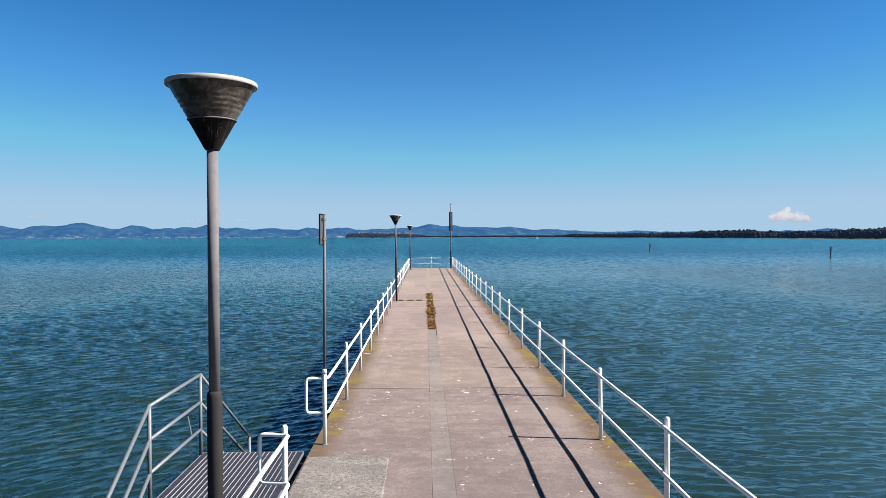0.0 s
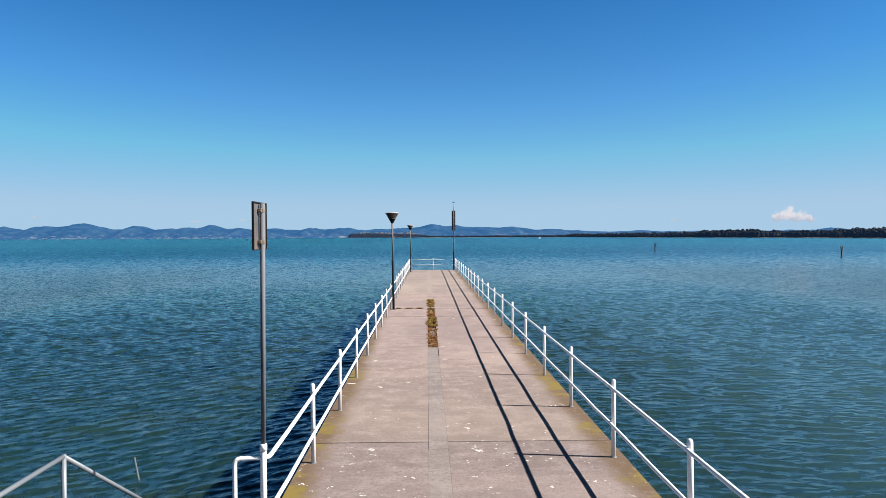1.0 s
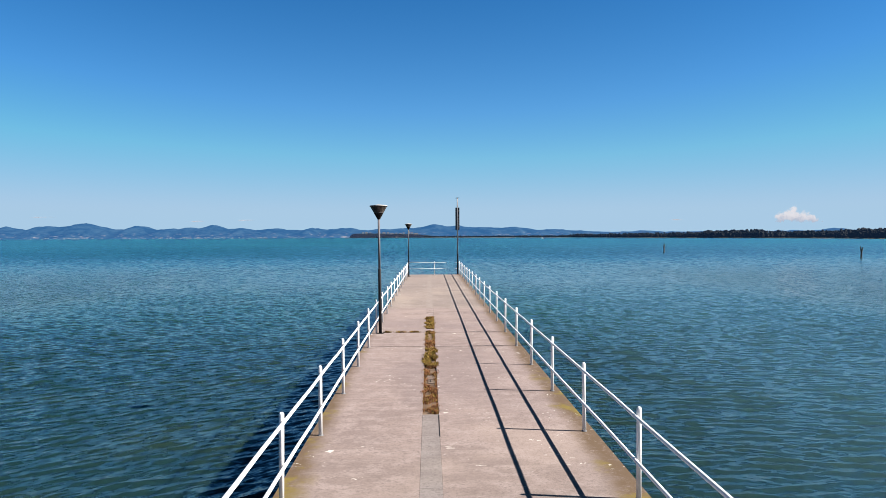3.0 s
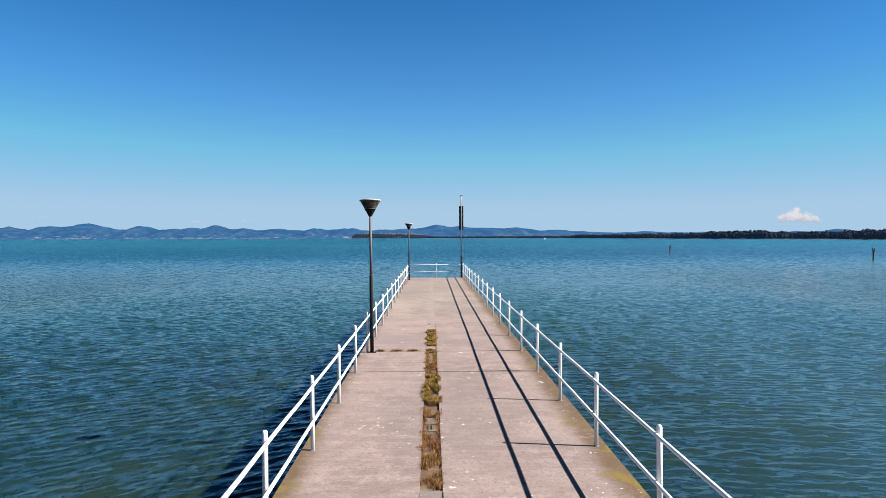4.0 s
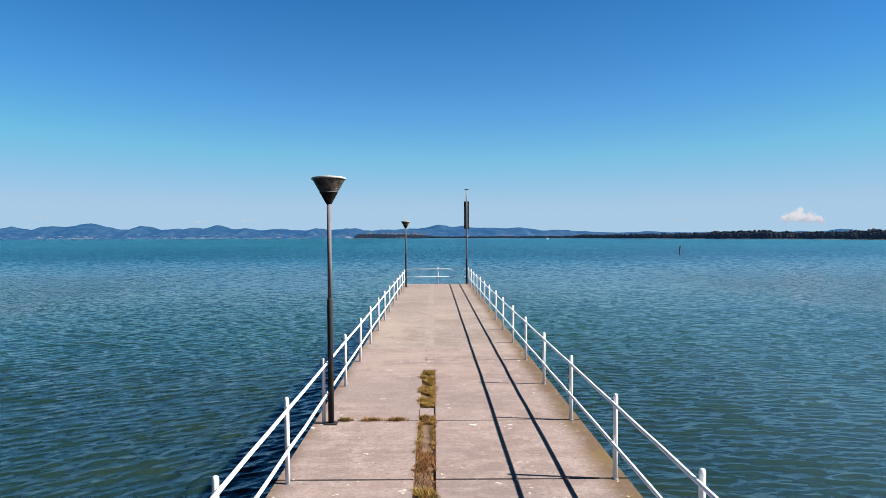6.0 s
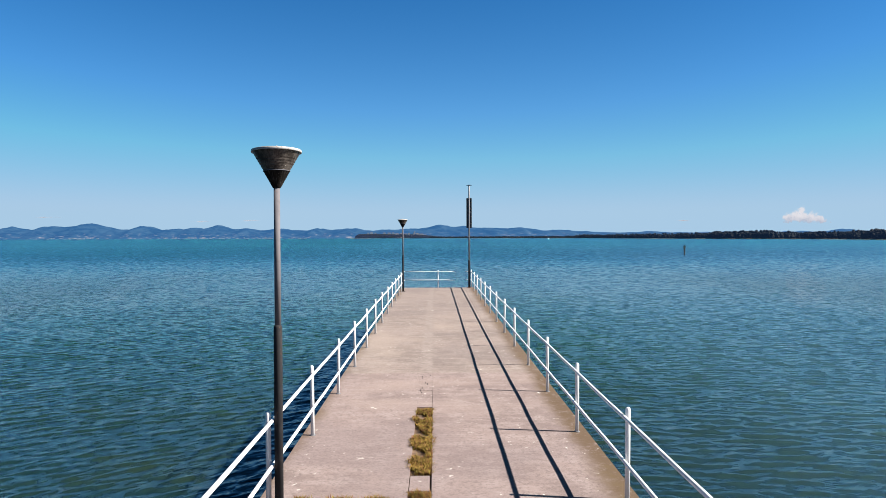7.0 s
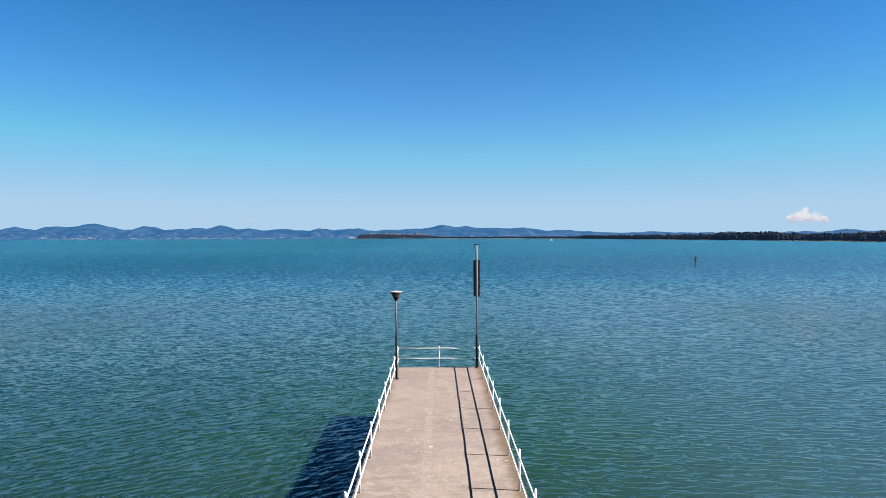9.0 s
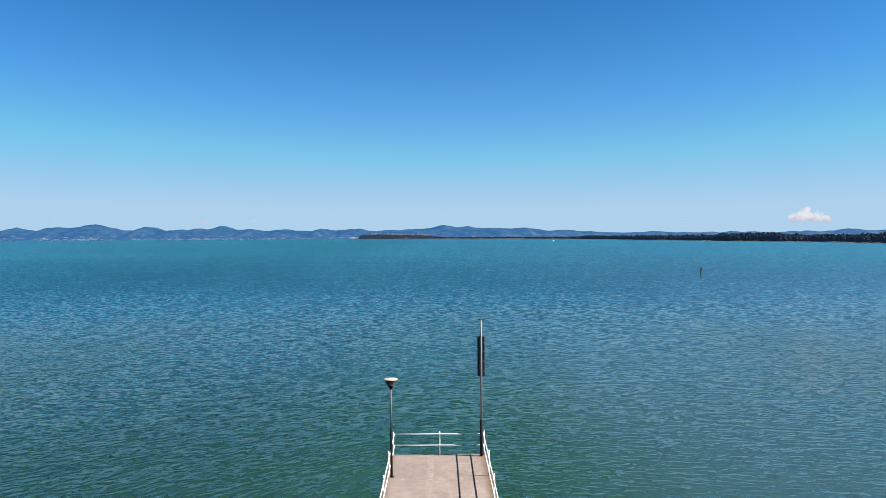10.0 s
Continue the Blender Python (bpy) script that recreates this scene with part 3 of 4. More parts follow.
def clumps(name, places, material, label, category, rough=0.32, kind="stuff", seed=3):
    """Many uneven leafy lumps, each (x, y, z, radius, height), joined in one mesh."""
    rng = np.random.default_rng(seed)
    vs, fs = [], []
    for i, (x, y, z, r, h) in enumerate(places):
        jag = 1 + rng.normal(0, rough, (len(ICO_V), 1)) * 0.55
        vs.append(ICO_V * jag * np.array((r, r, h)) + np.array((x, y, z)))
        fs.append(ICO_F + i * len(ICO_V))
    me = bpy.data.meshes.new(name)
    me.from_pydata(np.concatenate(vs).tolist(), [], np.concatenate(fs).tolist())
    me.materials.append(material)
    return tagged(new(name, me), label, category, kind=kind)


def woods():
    rng = random.Random(8)
    out = []
    px = 742.0
    while px < 1900:
        d = shore(px)
        tall = 9.5 if px < 1000 else 14.0 if px < 1235 else 16.5 if px < 1345 else 13.0 if px < 1500 else 15.0
        tall *= 1 + 0.10 * noise.noise(Vector((px * 0.045, 0, 5))) + rng.uniform(-0.06, 0.06)
        if 1240 < px < 1340:
            tall = 16.5 + rng.uniform(-0.5, 0.5)
        for row in range(2):
            back = 22 + row * 26 + rng.uniform(-6, 10)
            x, y = bearing(px + rng.uniform(-2, 2), d + back), d + back
            t = tall * rng.uniform(0.88, 1.03) * (1 if row else 0.78)
            w = t * rng.uniform(0.26, 0.4)
            n = 6 if d > 1700 else 13
            for _ in range(n):
                zz = rng.uniform(0.28, 0.86) * t
                r = w * rng.uniform(0.26, 0.5)
                out.append((x + rng.uniform(-w, w) * 0.8, y + rng.uniform(-w, w) * 0.6, zz + 1, r, min(r * rng.uniform(0.8, 1.5), t - zz + 1)))
            out.append((x, y, t * 0.3 + 1, w * 1.1, t * 0.4))
        px += 1274 / d * rng.uniform(2.0, 3.8)
    return out


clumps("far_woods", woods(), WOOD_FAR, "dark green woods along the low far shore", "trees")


def cape_height(x, y):
    u = (x - bearing(610, 4080)) / 470.0
    if u < 0 or u > 1.25:
        return -2.0
    v = (y - (4080 - 190 * min(u, 1))) / 190.0
    if v < 0 or v > 1.2:
        return -2.0
    along = min(1.0, 0.35 + u * 22) * (1 if u < 0.75 else max(0.0, 1 - (u - 0.75) / 0.45))
    across = min(1.0, v * 3.2) ** 0.7
    return -2 + (25 + 2 * math.sin(u * 7) + 4 * noise.noise(Vector((x * 0.03, y * 0.03, 2)))) * along * across


cape = landform("cape_ground", CAPE, "dark wooded cape with steep banks", np.linspace(-470, 110, 110), np.linspace(3860, 4240, 44), cape_height)


def cape_trees():
    rng = random.Random(21)
    out = []
    for _ in range(900):
        u, v = rng.uniform(0.01, 1.1), rng.uniform(0.0, 0.27)
        x = bearing(610, 4080) + 470 * u
        y = 4080 - 190 * min(u, 1) + 190 * v
        z = cape_height(x, y)
        if z > -1.5:
            r = rng.uniform(1.3, 3.2)
            out.append((x, y, z + r * 0.25, r * 1.3, r * rng.uniform(0.5, 0.95)))
    return out


clumps("cape_woods", cape_trees(), CAPE_WOOD, "dark trees covering the slopes of the cape", "trees", seed=11)


def house(x, y, z, w, dp, h, tower=False):
    ob = thing("house", "small pale house with a tiled roof on the cape" if not tower else "pale stone tower above the old town", "house", (x, y, z), "old town on the cape")
    part("wall", box(bmesh.new(), -w / 2, w / 2, -dp / 2, dp / 2, -6, h), PLASTER, ob)
    bm = bmesh.new()
    a = [bm.verts.new(p) for p in ((-w / 2 - 0.4, -dp / 2 - 0.4, h), (w / 2 + 0.4, -dp / 2 - 0.4, h), (w / 2 + 0.4, dp / 2 + 0.4, h), (-w / 2 - 0.4, dp / 2 + 0.4, h))]
    top = h + (0.6 if tower else 2.2)
    b = [bm.verts.new((-w / 2, 0, top)), bm.verts.new((w / 2, 0, top))]
    for f in ((a[0], a[1], b[1], b[0]), (a[2], a[3], b[0], b[1]), (a[1], a[2], b[1]), (a[3], a[0], b[0]), tuple(a)):
        bm.faces.new(f)
    part("roof", bm, TILES, ob)
    for k in range(max(2, int(w / 4))):
        wx = -w / 2 + (k + 0.5) * w / max(2, int(w / 4))
        part("window", box(bmesh.new(), wx - 0.5, wx + 0.5, -dp / 2 - 0.05, -dp / 2 + 0.05, h - 3.0, h - 1.4), BLACK, ob)
    return ob


town = random.Random(5)
for u, w, h in ((0.16, 8, 6), (0.2, 14, 9), (0.25, 9, 5), (0.36, 12, 5), (0.42, 16, 6), (0.47, 10, 7), (0.52, 18, 6), (0.57, 12, 8), (0.62, 14, 6), (0.66, 10, 8), (0.72, 12, 10), (0.76, 16, 8), (0.81, 22, 6)):
    hx = bearing(610, 4080) + 470 * u
    hy = 4080 - 190 * u + 190 * town.uniform(0.34, 0.5)
    house(hx, hy, cape_height(hx, hy) + 1.5, w, 9, h * 0.6)
house(bearing(610, 4080) + 470 * 0.73, 4030, 20, 6, 6, 17, True)


def village():
    rng = random.Random(14)
    bm = bmesh.new()
    for _ in range(80):
        x = rng.choice((-2300, -2120, -1700, -1560, -1420, -1260, -1000, -820)) + rng.gauss(0, 45)
        y = rng.uniform(4318, 4350)
        z = ridge(x, y)
        w, h = rng.uniform(5, 13), rng.uniform(2.5, 5)
        box(bm, x - w / 2, x + w / 2, y - 4, y + 4, z - 1, z + h)
    return bm


solo("far_village", village(), VILLAGE, "tiny pale houses at the foot of the far hills", "houses", "stuff")


def cloud_material():
    """Soft glowing heap cloud: thins out towards its frayed rim; lit top and shaded grey foot are painted in."""
    k = Mat("cloud_white")
    u, v = k.axis("X"), k.axis("Z")
    billow = k.noise(k.coords(), 0.018, 6, 0.6, 0.5)
    us = k.math("DIVIDE", u, 138.0)
    # the heap stands highest a third from one end and trails off at the other
    top = k.math("SUBTRACT", 62.0, k.math("MULTIPLY", k.math("POWER", k.math("ABSOLUTE", k.math("ADD", us, 0.32), 0), 1.4), 58.0))
    over = k.math("DIVIDE", k.math("SUBTRACT", top, v), 34.0)
    under = k.math("DIVIDE", v, 15.0)
    ends = k.math("MULTIPLY", k.math("SUBTRACT", 1.0, k.math("ABSOLUTE", us, 0)), 2.4)
    fill = k.math("MINIMUM", k.math("MINIMUM", over, under), ends)
    cover = k.ramp(k.math("ADD", fill, k.math("MULTIPLY", k.math("SUBTRACT", billow, 0.5), 5.0)), -0.7, 0.35, 0.0, 0.95)
    # sunlit top and shaded foot, put into the glow colour
    bright = k.ramp(k.math("ADD", k.math("DIVIDE", v, 60.0), k.math("MULTIPLY", k.noise(k.coords(), 0.035, 5, 0.6), 1.3)), 0.5, 1.3)
    k.l.new(k.mix(bright, (0.62, 0.66, 0.80), (0.98, 0.95, 1.0)), k.p.inputs["Emission Color"])
    k.p.inputs["Emission Strength"].default_value = 0.21
    k.p.inputs["Specular IOR Level"].default_value = 0.0
    k.l.new(cover, k.p.inputs["Alpha"])
    return k.done((0.05, 0.05, 0.05), 1.0)


def cloud_mesh(half, high):
    """A bulging sheet far behind the shore."""
    bm, rows = bmesh.new(), []
    for j in range(13):
        rows.append([])
        for i in range(41):
            x, z = (i / 20 - 1) * half, j / 12 * high - 40
            rows[-1].append(bm.verts.new((x, -14 * (1 - (x / half) ** 2) * math.sin(math.pi * j / 12) + 4 * noise.noise(Vector((x * 0.03, z * 0.05, 1))), z)))
    for a, b in zip(rows, rows[1:]):
        for i in range(40):
            bm.faces.new((a[i], a[i + 1], b[i + 1], b[i]))
    return bm


cloud = solo("cloud", cloud_mesh(205, 150), cloud_material(), "small white heap cloud low over the far shore", "cloud", "structure", True)
cloud.location = (bearing(1406, 4650), 4650, 100)


def wisp_material():
    k = Mat("wisp_white")
    soft, mixer = k.n.new("ShaderNodeBsdfTransparent"), k.n.new("ShaderNodeMixShader")
    mixer.inputs[0].default_value = 0.18
    k.l.new(soft.outputs[0], mixer.inputs[1])
    k.l.new(k.p.outputs[0], mixer.inputs[2])
    k.l.new(mixer.outputs[0], k.n["Material Output"].inputs["Surface"])
    # this glow stands in for sunlight on the thin cloud
    k.p.inputs["Emission Color"].default_value = (0.9, 0.88, 0.96, 1)
    k.p.inputs["Emission Strength"].default_value = 0.16
    k.p.inputs["Specular IOR Level"].default_value = 0.0
    return k.done((0.1, 0.1, 0.1), 1.0)


CLOUD = wisp_material()


def wisp(px, z, half, seed):
    """A thin flat shred of cloud low over the hills."""
    rng = random.Random(seed)
    cx = bearing(px, 4700)
    out = []
    for _ in range(15):
        t = max(-1.0, min(1.0, rng.gauss(0, 0.45)))
        out.append((cx + t * half, 4700 + rng.uniform(-20, 20), z + rng.gauss(0, 1.6), rng.uniform(10, 22), rng.uniform(1.0, 2.2) * (1.1 - abs(t))))
    clumps("cloud_wisp", out, CLOUD, "thin faint shred of cloud above the hills", "cloud", 0.2, "structure", seed)


for spec in ((62, 143, 110, 1), (338, 112, 50, 2), (424, 118, 65, 3), (1190, 108, 45, 4)):
    wisp(*spec)

# ---- the pier ----
Y0, Y1, HALF = -32.0, 71.2, 2.27
LEFT, RIGHT = -0.505, -0.215      # the channel along the middle
pier = thing("pier", "long concrete pier deck with stained pinkish slabs", "pier", kind="structure")


def slab(x0, x1, y0, y1, material, name="slab", top=D, thick=0.22, label=""):
    return part(name, box(bmesh.new(), x0, x1, y0, y1, top - thick, top, 0.0015), material, pier, label)


cuts = (Y0, -15.0, 0.0, 15.0, 32.18, 35.17, 43.2)
GAPS = {15.0: 0.018, 32.18: 0.03, 35.17: 0.02}    # half widths of the open joints
for a, b in zip(cuts, cuts[1:]):
    lift = 0.004 * math.sin(a)
    ga, gb = GAPS.get(a, 0.012), GAPS.get(b, 0.012)
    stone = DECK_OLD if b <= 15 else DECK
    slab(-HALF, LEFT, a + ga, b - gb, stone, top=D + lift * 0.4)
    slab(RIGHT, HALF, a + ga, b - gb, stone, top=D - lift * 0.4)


def cement_patch(x0, x1, y0, y1, corner):
    """A trowelled patch with a ragged, rounded outline and a feathered edge."""
    rim = bend([(x0, y0, 0), (x1, y0, 0), (x1, y1, 0), (x0, y1, 0), (x0, y0, 0)], corner, 6)
    line = []
    for a, b in zip(rim, rim[1:]):
        steps = max(1, int((b - a).length / 0.06))
        line += [a.lerp(b, i / steps) for i in range(steps)]
    mid = Vector(((x0 + x1) / 2, (y0 + y1) / 2, 0))
    bm, rings = bmesh.new(), []
    for shrink, z in ((0.0, -0.006), (0.0, 0.002), (0.07, 0.008)):
        ring = []
        for p in line:
            q = p + (p - mid).normalized() * (0.035 * noise.noise(p * 6) + 0.02 * noise.noise(p * 17) - shrink)
            ring.append(bm.verts.new((max(q.x, -2.262), q.y, D + z)))
        rings.append(ring)
    for a, b in zip(rings, rings[1:]):
        for i in range(len(a)):
            j = (i + 1) % len(a)
            bm.faces.new((a[i], a[j], b[j], b[i]))
    bm.faces.new(rings[-1])
    part("patch", bm, PATCH, pier, "greyer rough cement patch")


cement_patch(-2.26, -1.1, 4.5, 10.45, 0.22)
y = Y0
strip_rng = random.Random(2)
while y < 24.2:
    n = min(y + strip_rng.uniform(2.4, 3.4), 24.3)
    slab(LEFT + 0.0015, RIGHT - 0.0015, y + 0.001, n - 0.001, STRIP, "channel_cover", D + 0.002 + strip_rng.uniform(-0.002, 0.003), 0.1)
    y = n
for a, b in ((27.1, 27.5), (27.53, 27.95)):
    slab(LEFT + 0.03, RIGHT - 0.05, a, b, WORN, "channel_cover", D - 0.02 + strip_rng.uniform(-0.008, 0.006), 0.06)
for a, b in ((39.9, 41.3), (41.306, 43.178)):
    slab(LEFT + 0.001, RIGHT - 0.003, a, b, DECK, "channel_cover", D - 0.003 + strip_rng.uniform(-0.003, 0.003), 0.08)
slab(LEFT + 0.01, RIGHT - 0.025, 35.56, 36.12, DECK, "channel_cover", D - 0.012, 0.06)
slab(-HALF, HALF, 43.18, 54.2, DECK_FAR)
slab(-HALF, HALF, 54.206, Y1, DECK_FAR)
part("channel_bed", box(bmesh.new(), LEFT, RIGHT, 24.3, 43.2, D - 0.2, D - 0.032), SOIL, pier, "bare brown soil")
part("girder", box(bmesh.new(), -HALF + 0.06, HALF - 0.06, Y0, Y1 - 0.06, D - 0.62, D - 0.225, 0.03), BEAM, pier)
pile = finish(lathe(bmesh.new(), ((0.24, -3.0), (0.24, D - 0.62)), 14), "pile", BEAM, False)
for py in np.arange(-30, 71, 6.0):
    for px_ in (-1.55, 1.55):
        ob = part("pile", pile, BEAM, pier)
        ob.location = (px_, py, 0)

# pits where the old channel covers are broken: black strips painted as their shade
pit_rng = random.Random(12)
for _ in range(9):
    px_, py = pit_rng.uniform(LEFT + 0.04, RIGHT - 0.06), pit_rng.uniform(40.2, 43.0)
    part("crack", box(bmesh.new(), px_, px_ + pit_rng.uniform(0.008, 0.014), py, py + pit_rng.uniform(0.06, 0.2), D - 0.002, D + 0.004), BLACK, pier)

# more black strips laid on, for the dark inside open slots
for x0, x1, a, b in ((RIGHT - 0.014, RIGHT + 0.004, 22.9, 24.25), (-0.42, -0.405, 27.15, 27.42), (-0.36, -0.345, 27.2, 27.45)):
    part("crack", box(bmesh.new(), x0, x1, a, b, D - 0.03, D + (0.006 if b < 25 else -0.004)), BLACK, pier)

# ---- railings ----
TOP, MID = D + 1.0, D + 0.48
POST = finish(lathe(bmesh.new(), ((0.031, -0.05), (0.031, 1.075), (0.027, 1.093), (0.016, 1.104), (0.0, 1.107)), 12), "post", WHITE, True)
FOOT = finish(lathe(bmesh.new(), ((0.05, 0.0), (0.049, 0.006), (0.034, 0.012)), 12), "post_foot", SIGN_POLE, True)
rail_rng = random.Random(17)


def railing(label, posts, loop=None, ends=None):
    """A painted tube railing: posts at (x, y), two rails on the deck side, and at a free end the two rails joined in a loop."""
    ob = thing("railing", label, "railing")
    for x, y in posts:
        p = part("post", POST, WHITE, ob)
        p.location = (x, y, D)
        p.rotation_euler = (rail_rng.gauss(0, 0.006), rail_rng.gauss(0, 0.006), rail_rng.uniform(0, 6))
        part("foot_collar", FOOT, SIGN_POLE, p)
    inner = -0.048 if posts[0][0] > 0 else 0.048
    lines = []
    for z in (TOP, MID):
        pts = []
        for (x, y), (x2, y2) in zip(posts, posts[1:]):
            pts.append(Vector((x + inner, y, z + rail_rng.gauss(0, 0.0025))))
            for t in (0.3, 0.6):
                pts.append(Vector((x + inner + rail_rng.gauss(0, 0.0025), y + (y2 - y) * t, z - 0.002 + rail_rng.gauss(0, 0.003))))
        pts.append(Vector((posts[-1][0] + inner, posts[-1][1], z)))
        lines.append(pts)
    if loop is not None:
        px_, py, way = loop
        ring = bend([(px_ + inner, py + way * 0.22, TOP), (px_ + inner, py + way * 0.02, TOP), (px_ - 0.27, py - way * 0.03, TOP), (px_ - 0.27, py - way * 0.03, MID), (px_ + inner, py + way * 0.02, MID), (px_ + inner, py + way * 0.22, MID)], 0.06)
        part("end_loop", tube(bmesh.new(), ring, 0.0225, 10), WHITE, ob, "", True)
        for pts, z in zip(lines, (TOP, MID)):
            k = 0 if way > 0 else -1
            pts[k] = Vector((px_ + inner, py + way * 0.22, z))
    for name, pts in zip(("top_rail", "mid_rail"), lines):
        part(name, tube(bmesh.new(), pts, 0.0225, 10), WHITE, ob, "", True)
    return ob


right_posts = [(2.1, 11.15 + 3 * k) for k in range(-14, 21)]
left_posts = [(-2.1, 11.05 + 3.0 * k) for k in range(0, 21)]
railing("white painted tube railing along the sunny pier edge", right_posts)
railing("white painted tube railing along the shaded pier edge with looped end", left_posts, (-2.1, 11.05, 1))
railing("white painted tube railing ending in a loop beside the landing", [(-2.1, 7.96 - 3 * k) for k in range(12, -1, -1)], (-2.1, 7.96, -1))
end_rail = thing("railing", "white tube railing across the pier head with a broken gap", "railing")
p = part("post", POST, WHITE, end_rail)
p.location = (0.035, 71.08, D)
for z in (TOP, MID):
    part("rail", tube(bmesh.new(), [(-2.07, 71.06, z), (-1.0, 71.05, z - 0.006), (0.035, 71.04, z), (0.6, 71.045, z - 0.004), (1.10, 71.03, z - 0.012)], 0.0215, 8), WHITE, end_rail, "", True)
    part("rail_stub", tube(bmesh.new(), [(1.72, 71.03, z - 0.01), (2.08, 71.06, z)], 0.0215, 8), WHITE, end_rail, "", True)


# ---- lamps ----
def lamp(x, y, lean=(0.0, 0.0), turn=0.0, lift=0.0):
    up = (0, 0, lift)
    ob = thing("street_lamp", "grey pole lamp with a weathered funnel shade and white lid", "street lamp", (x, y, D), "lamps along the pier")
    ob.rotation_euler = (lean[0], lean[1], turn)
    part("base_plate", box(bmesh.new(), -0.11, 0.11, -0.11, 0.11, 0, 0.016, 0.004), POLE_DARK, ob)
    part("lower_pole", lathe(bmesh.new(), ((0.050, 0.0), (0.050, 2.06), (0.048, 2.085), (0.038, 2.105)), 20), POLE_DARK, ob, "dark scuffed sleeve", True)
    part("upper_pole", lathe(bmesh.new(), ((0.0365, 2.09), (0.0365, 3.70 + lift)), 20), POLE, ob, "", True)
    part("lower_cone", lathe(bmesh.new(), ((0.046, 3.692), (0.049, 3.697), (0.150, 3.882), (0.155, 3.886), (0.155, 3.890)), 40, up), CONE, ob, "blackish brown flaking cone", True)
    ribs = [(0.147, 3.888)]
    for k in range(30):
        z = 3.891 + k * 0.0078
        ribs.append((0.1505 + (z - 3.891) * 0.575 + (0.0022 * math.sin((k - 5) * 1.57) if 5 < k < 20 else 0.0), z))
    part("funnel", lathe(bmesh.new(), ribs, 48, up), SHADE, ob, "dull ribbed aluminium funnel", True)
    part("seam", lathe(bmesh.new(), ((0.150, 3.883), (0.158, 3.884), (0.1585, 3.889), (0.152, 3.892)), 48, up), PALE_ZINC, ob, "thin bright folded seam", True)
    part("lid", lathe(bmesh.new(), ((0.276, 4.108), (0.289, 4.105), (0.292, 4.107), (0.292, 4.130), (0.287, 4.135), (0.28, 4.137), (0.15, 4.158), (0.0, 4.178)), 64, up), CAP, ob, "chalky white lid", True)
    part("knob", lathe(bmesh.new(), ((0.016, 4.166), (0.016, 4.182), (0.01, 4.19), (0.0, 4.192)), 12, up), CAP, ob)
    return ob


lamp(-1.98, 5.03, (0.0, 0.0), 0.4)
lamp(-1.968, 34.995, (-0.052, -0.012), 0.0, 0.016)
lamp(-1.99, 68.13, (0.0, 0.003), 2.9)


# ---- sign on its pole ----
def back_sign():
    ob = thing("sign", "small square metal sign with rusty grey back on a pole", "sign", (-2.1, 11.05, D))
    part("pole", tube(bmesh.new(), [(0.0, 0.0, 1.09), (0.018, -0.02, 3.45)], 0.0235, 14), PALE_ZINC, ob, "", True)
    part("pole_collar", lathe(bmesh.new(), ((0.036, 1.07), (0.036, 1.125), (0.031, 1.135), (0.024, 1.136)), 14), WHITE, ob, "white painted collar", True)
    face = new("plate", finish(box(bmesh.new(), -0.004, 0.004, -0.224, 0.224, -0.2245, 0.2245, 0.002), "plate", SIGN))
    face.parent = ob
    face.location, face.rotation_euler = (-0.022, 0.005, 3.233), (0, 0, radians(-2.5))
    bm = bmesh.new()
    for z0, z1, y0, y1 in ((-0.2275, 0.2275, -0.229, -0.217), (-0.2275, 0.2275, 0.217, 0.229), (0.2165, 0.2285, -0.217, 0.217), (-0.2285, -0.2205, -0.217, 0.217)):
        box(bm, -0.006, 0.016, y0, y1, z0, z1, 0.002)
    rim = part("rim", bm, BLACK, face, "black folded edge")
    for dz in (0.148, -0.152):
        bm = bmesh.new()
        lathe(bm, ((0.0245, -0.016), (0.0285, -0.016), (0.0285, 0.016), (0.0245, 0.016)), 18, (0.039, -0.02, dz))
        box(bm, 0.006, 0.045, -0.075, -0.012, dz - 0.019, dz + 0.019, 0.003)
        c = part("clamp", bm, CLAMP, face)
        bm = bmesh.new()
        tube(bm, [(0.03, -0.085, dz), (0.03, -0.055, dz)], 0.008, 6)
        part("bolt", bm, RUST, face)
    return ob


back_sign()


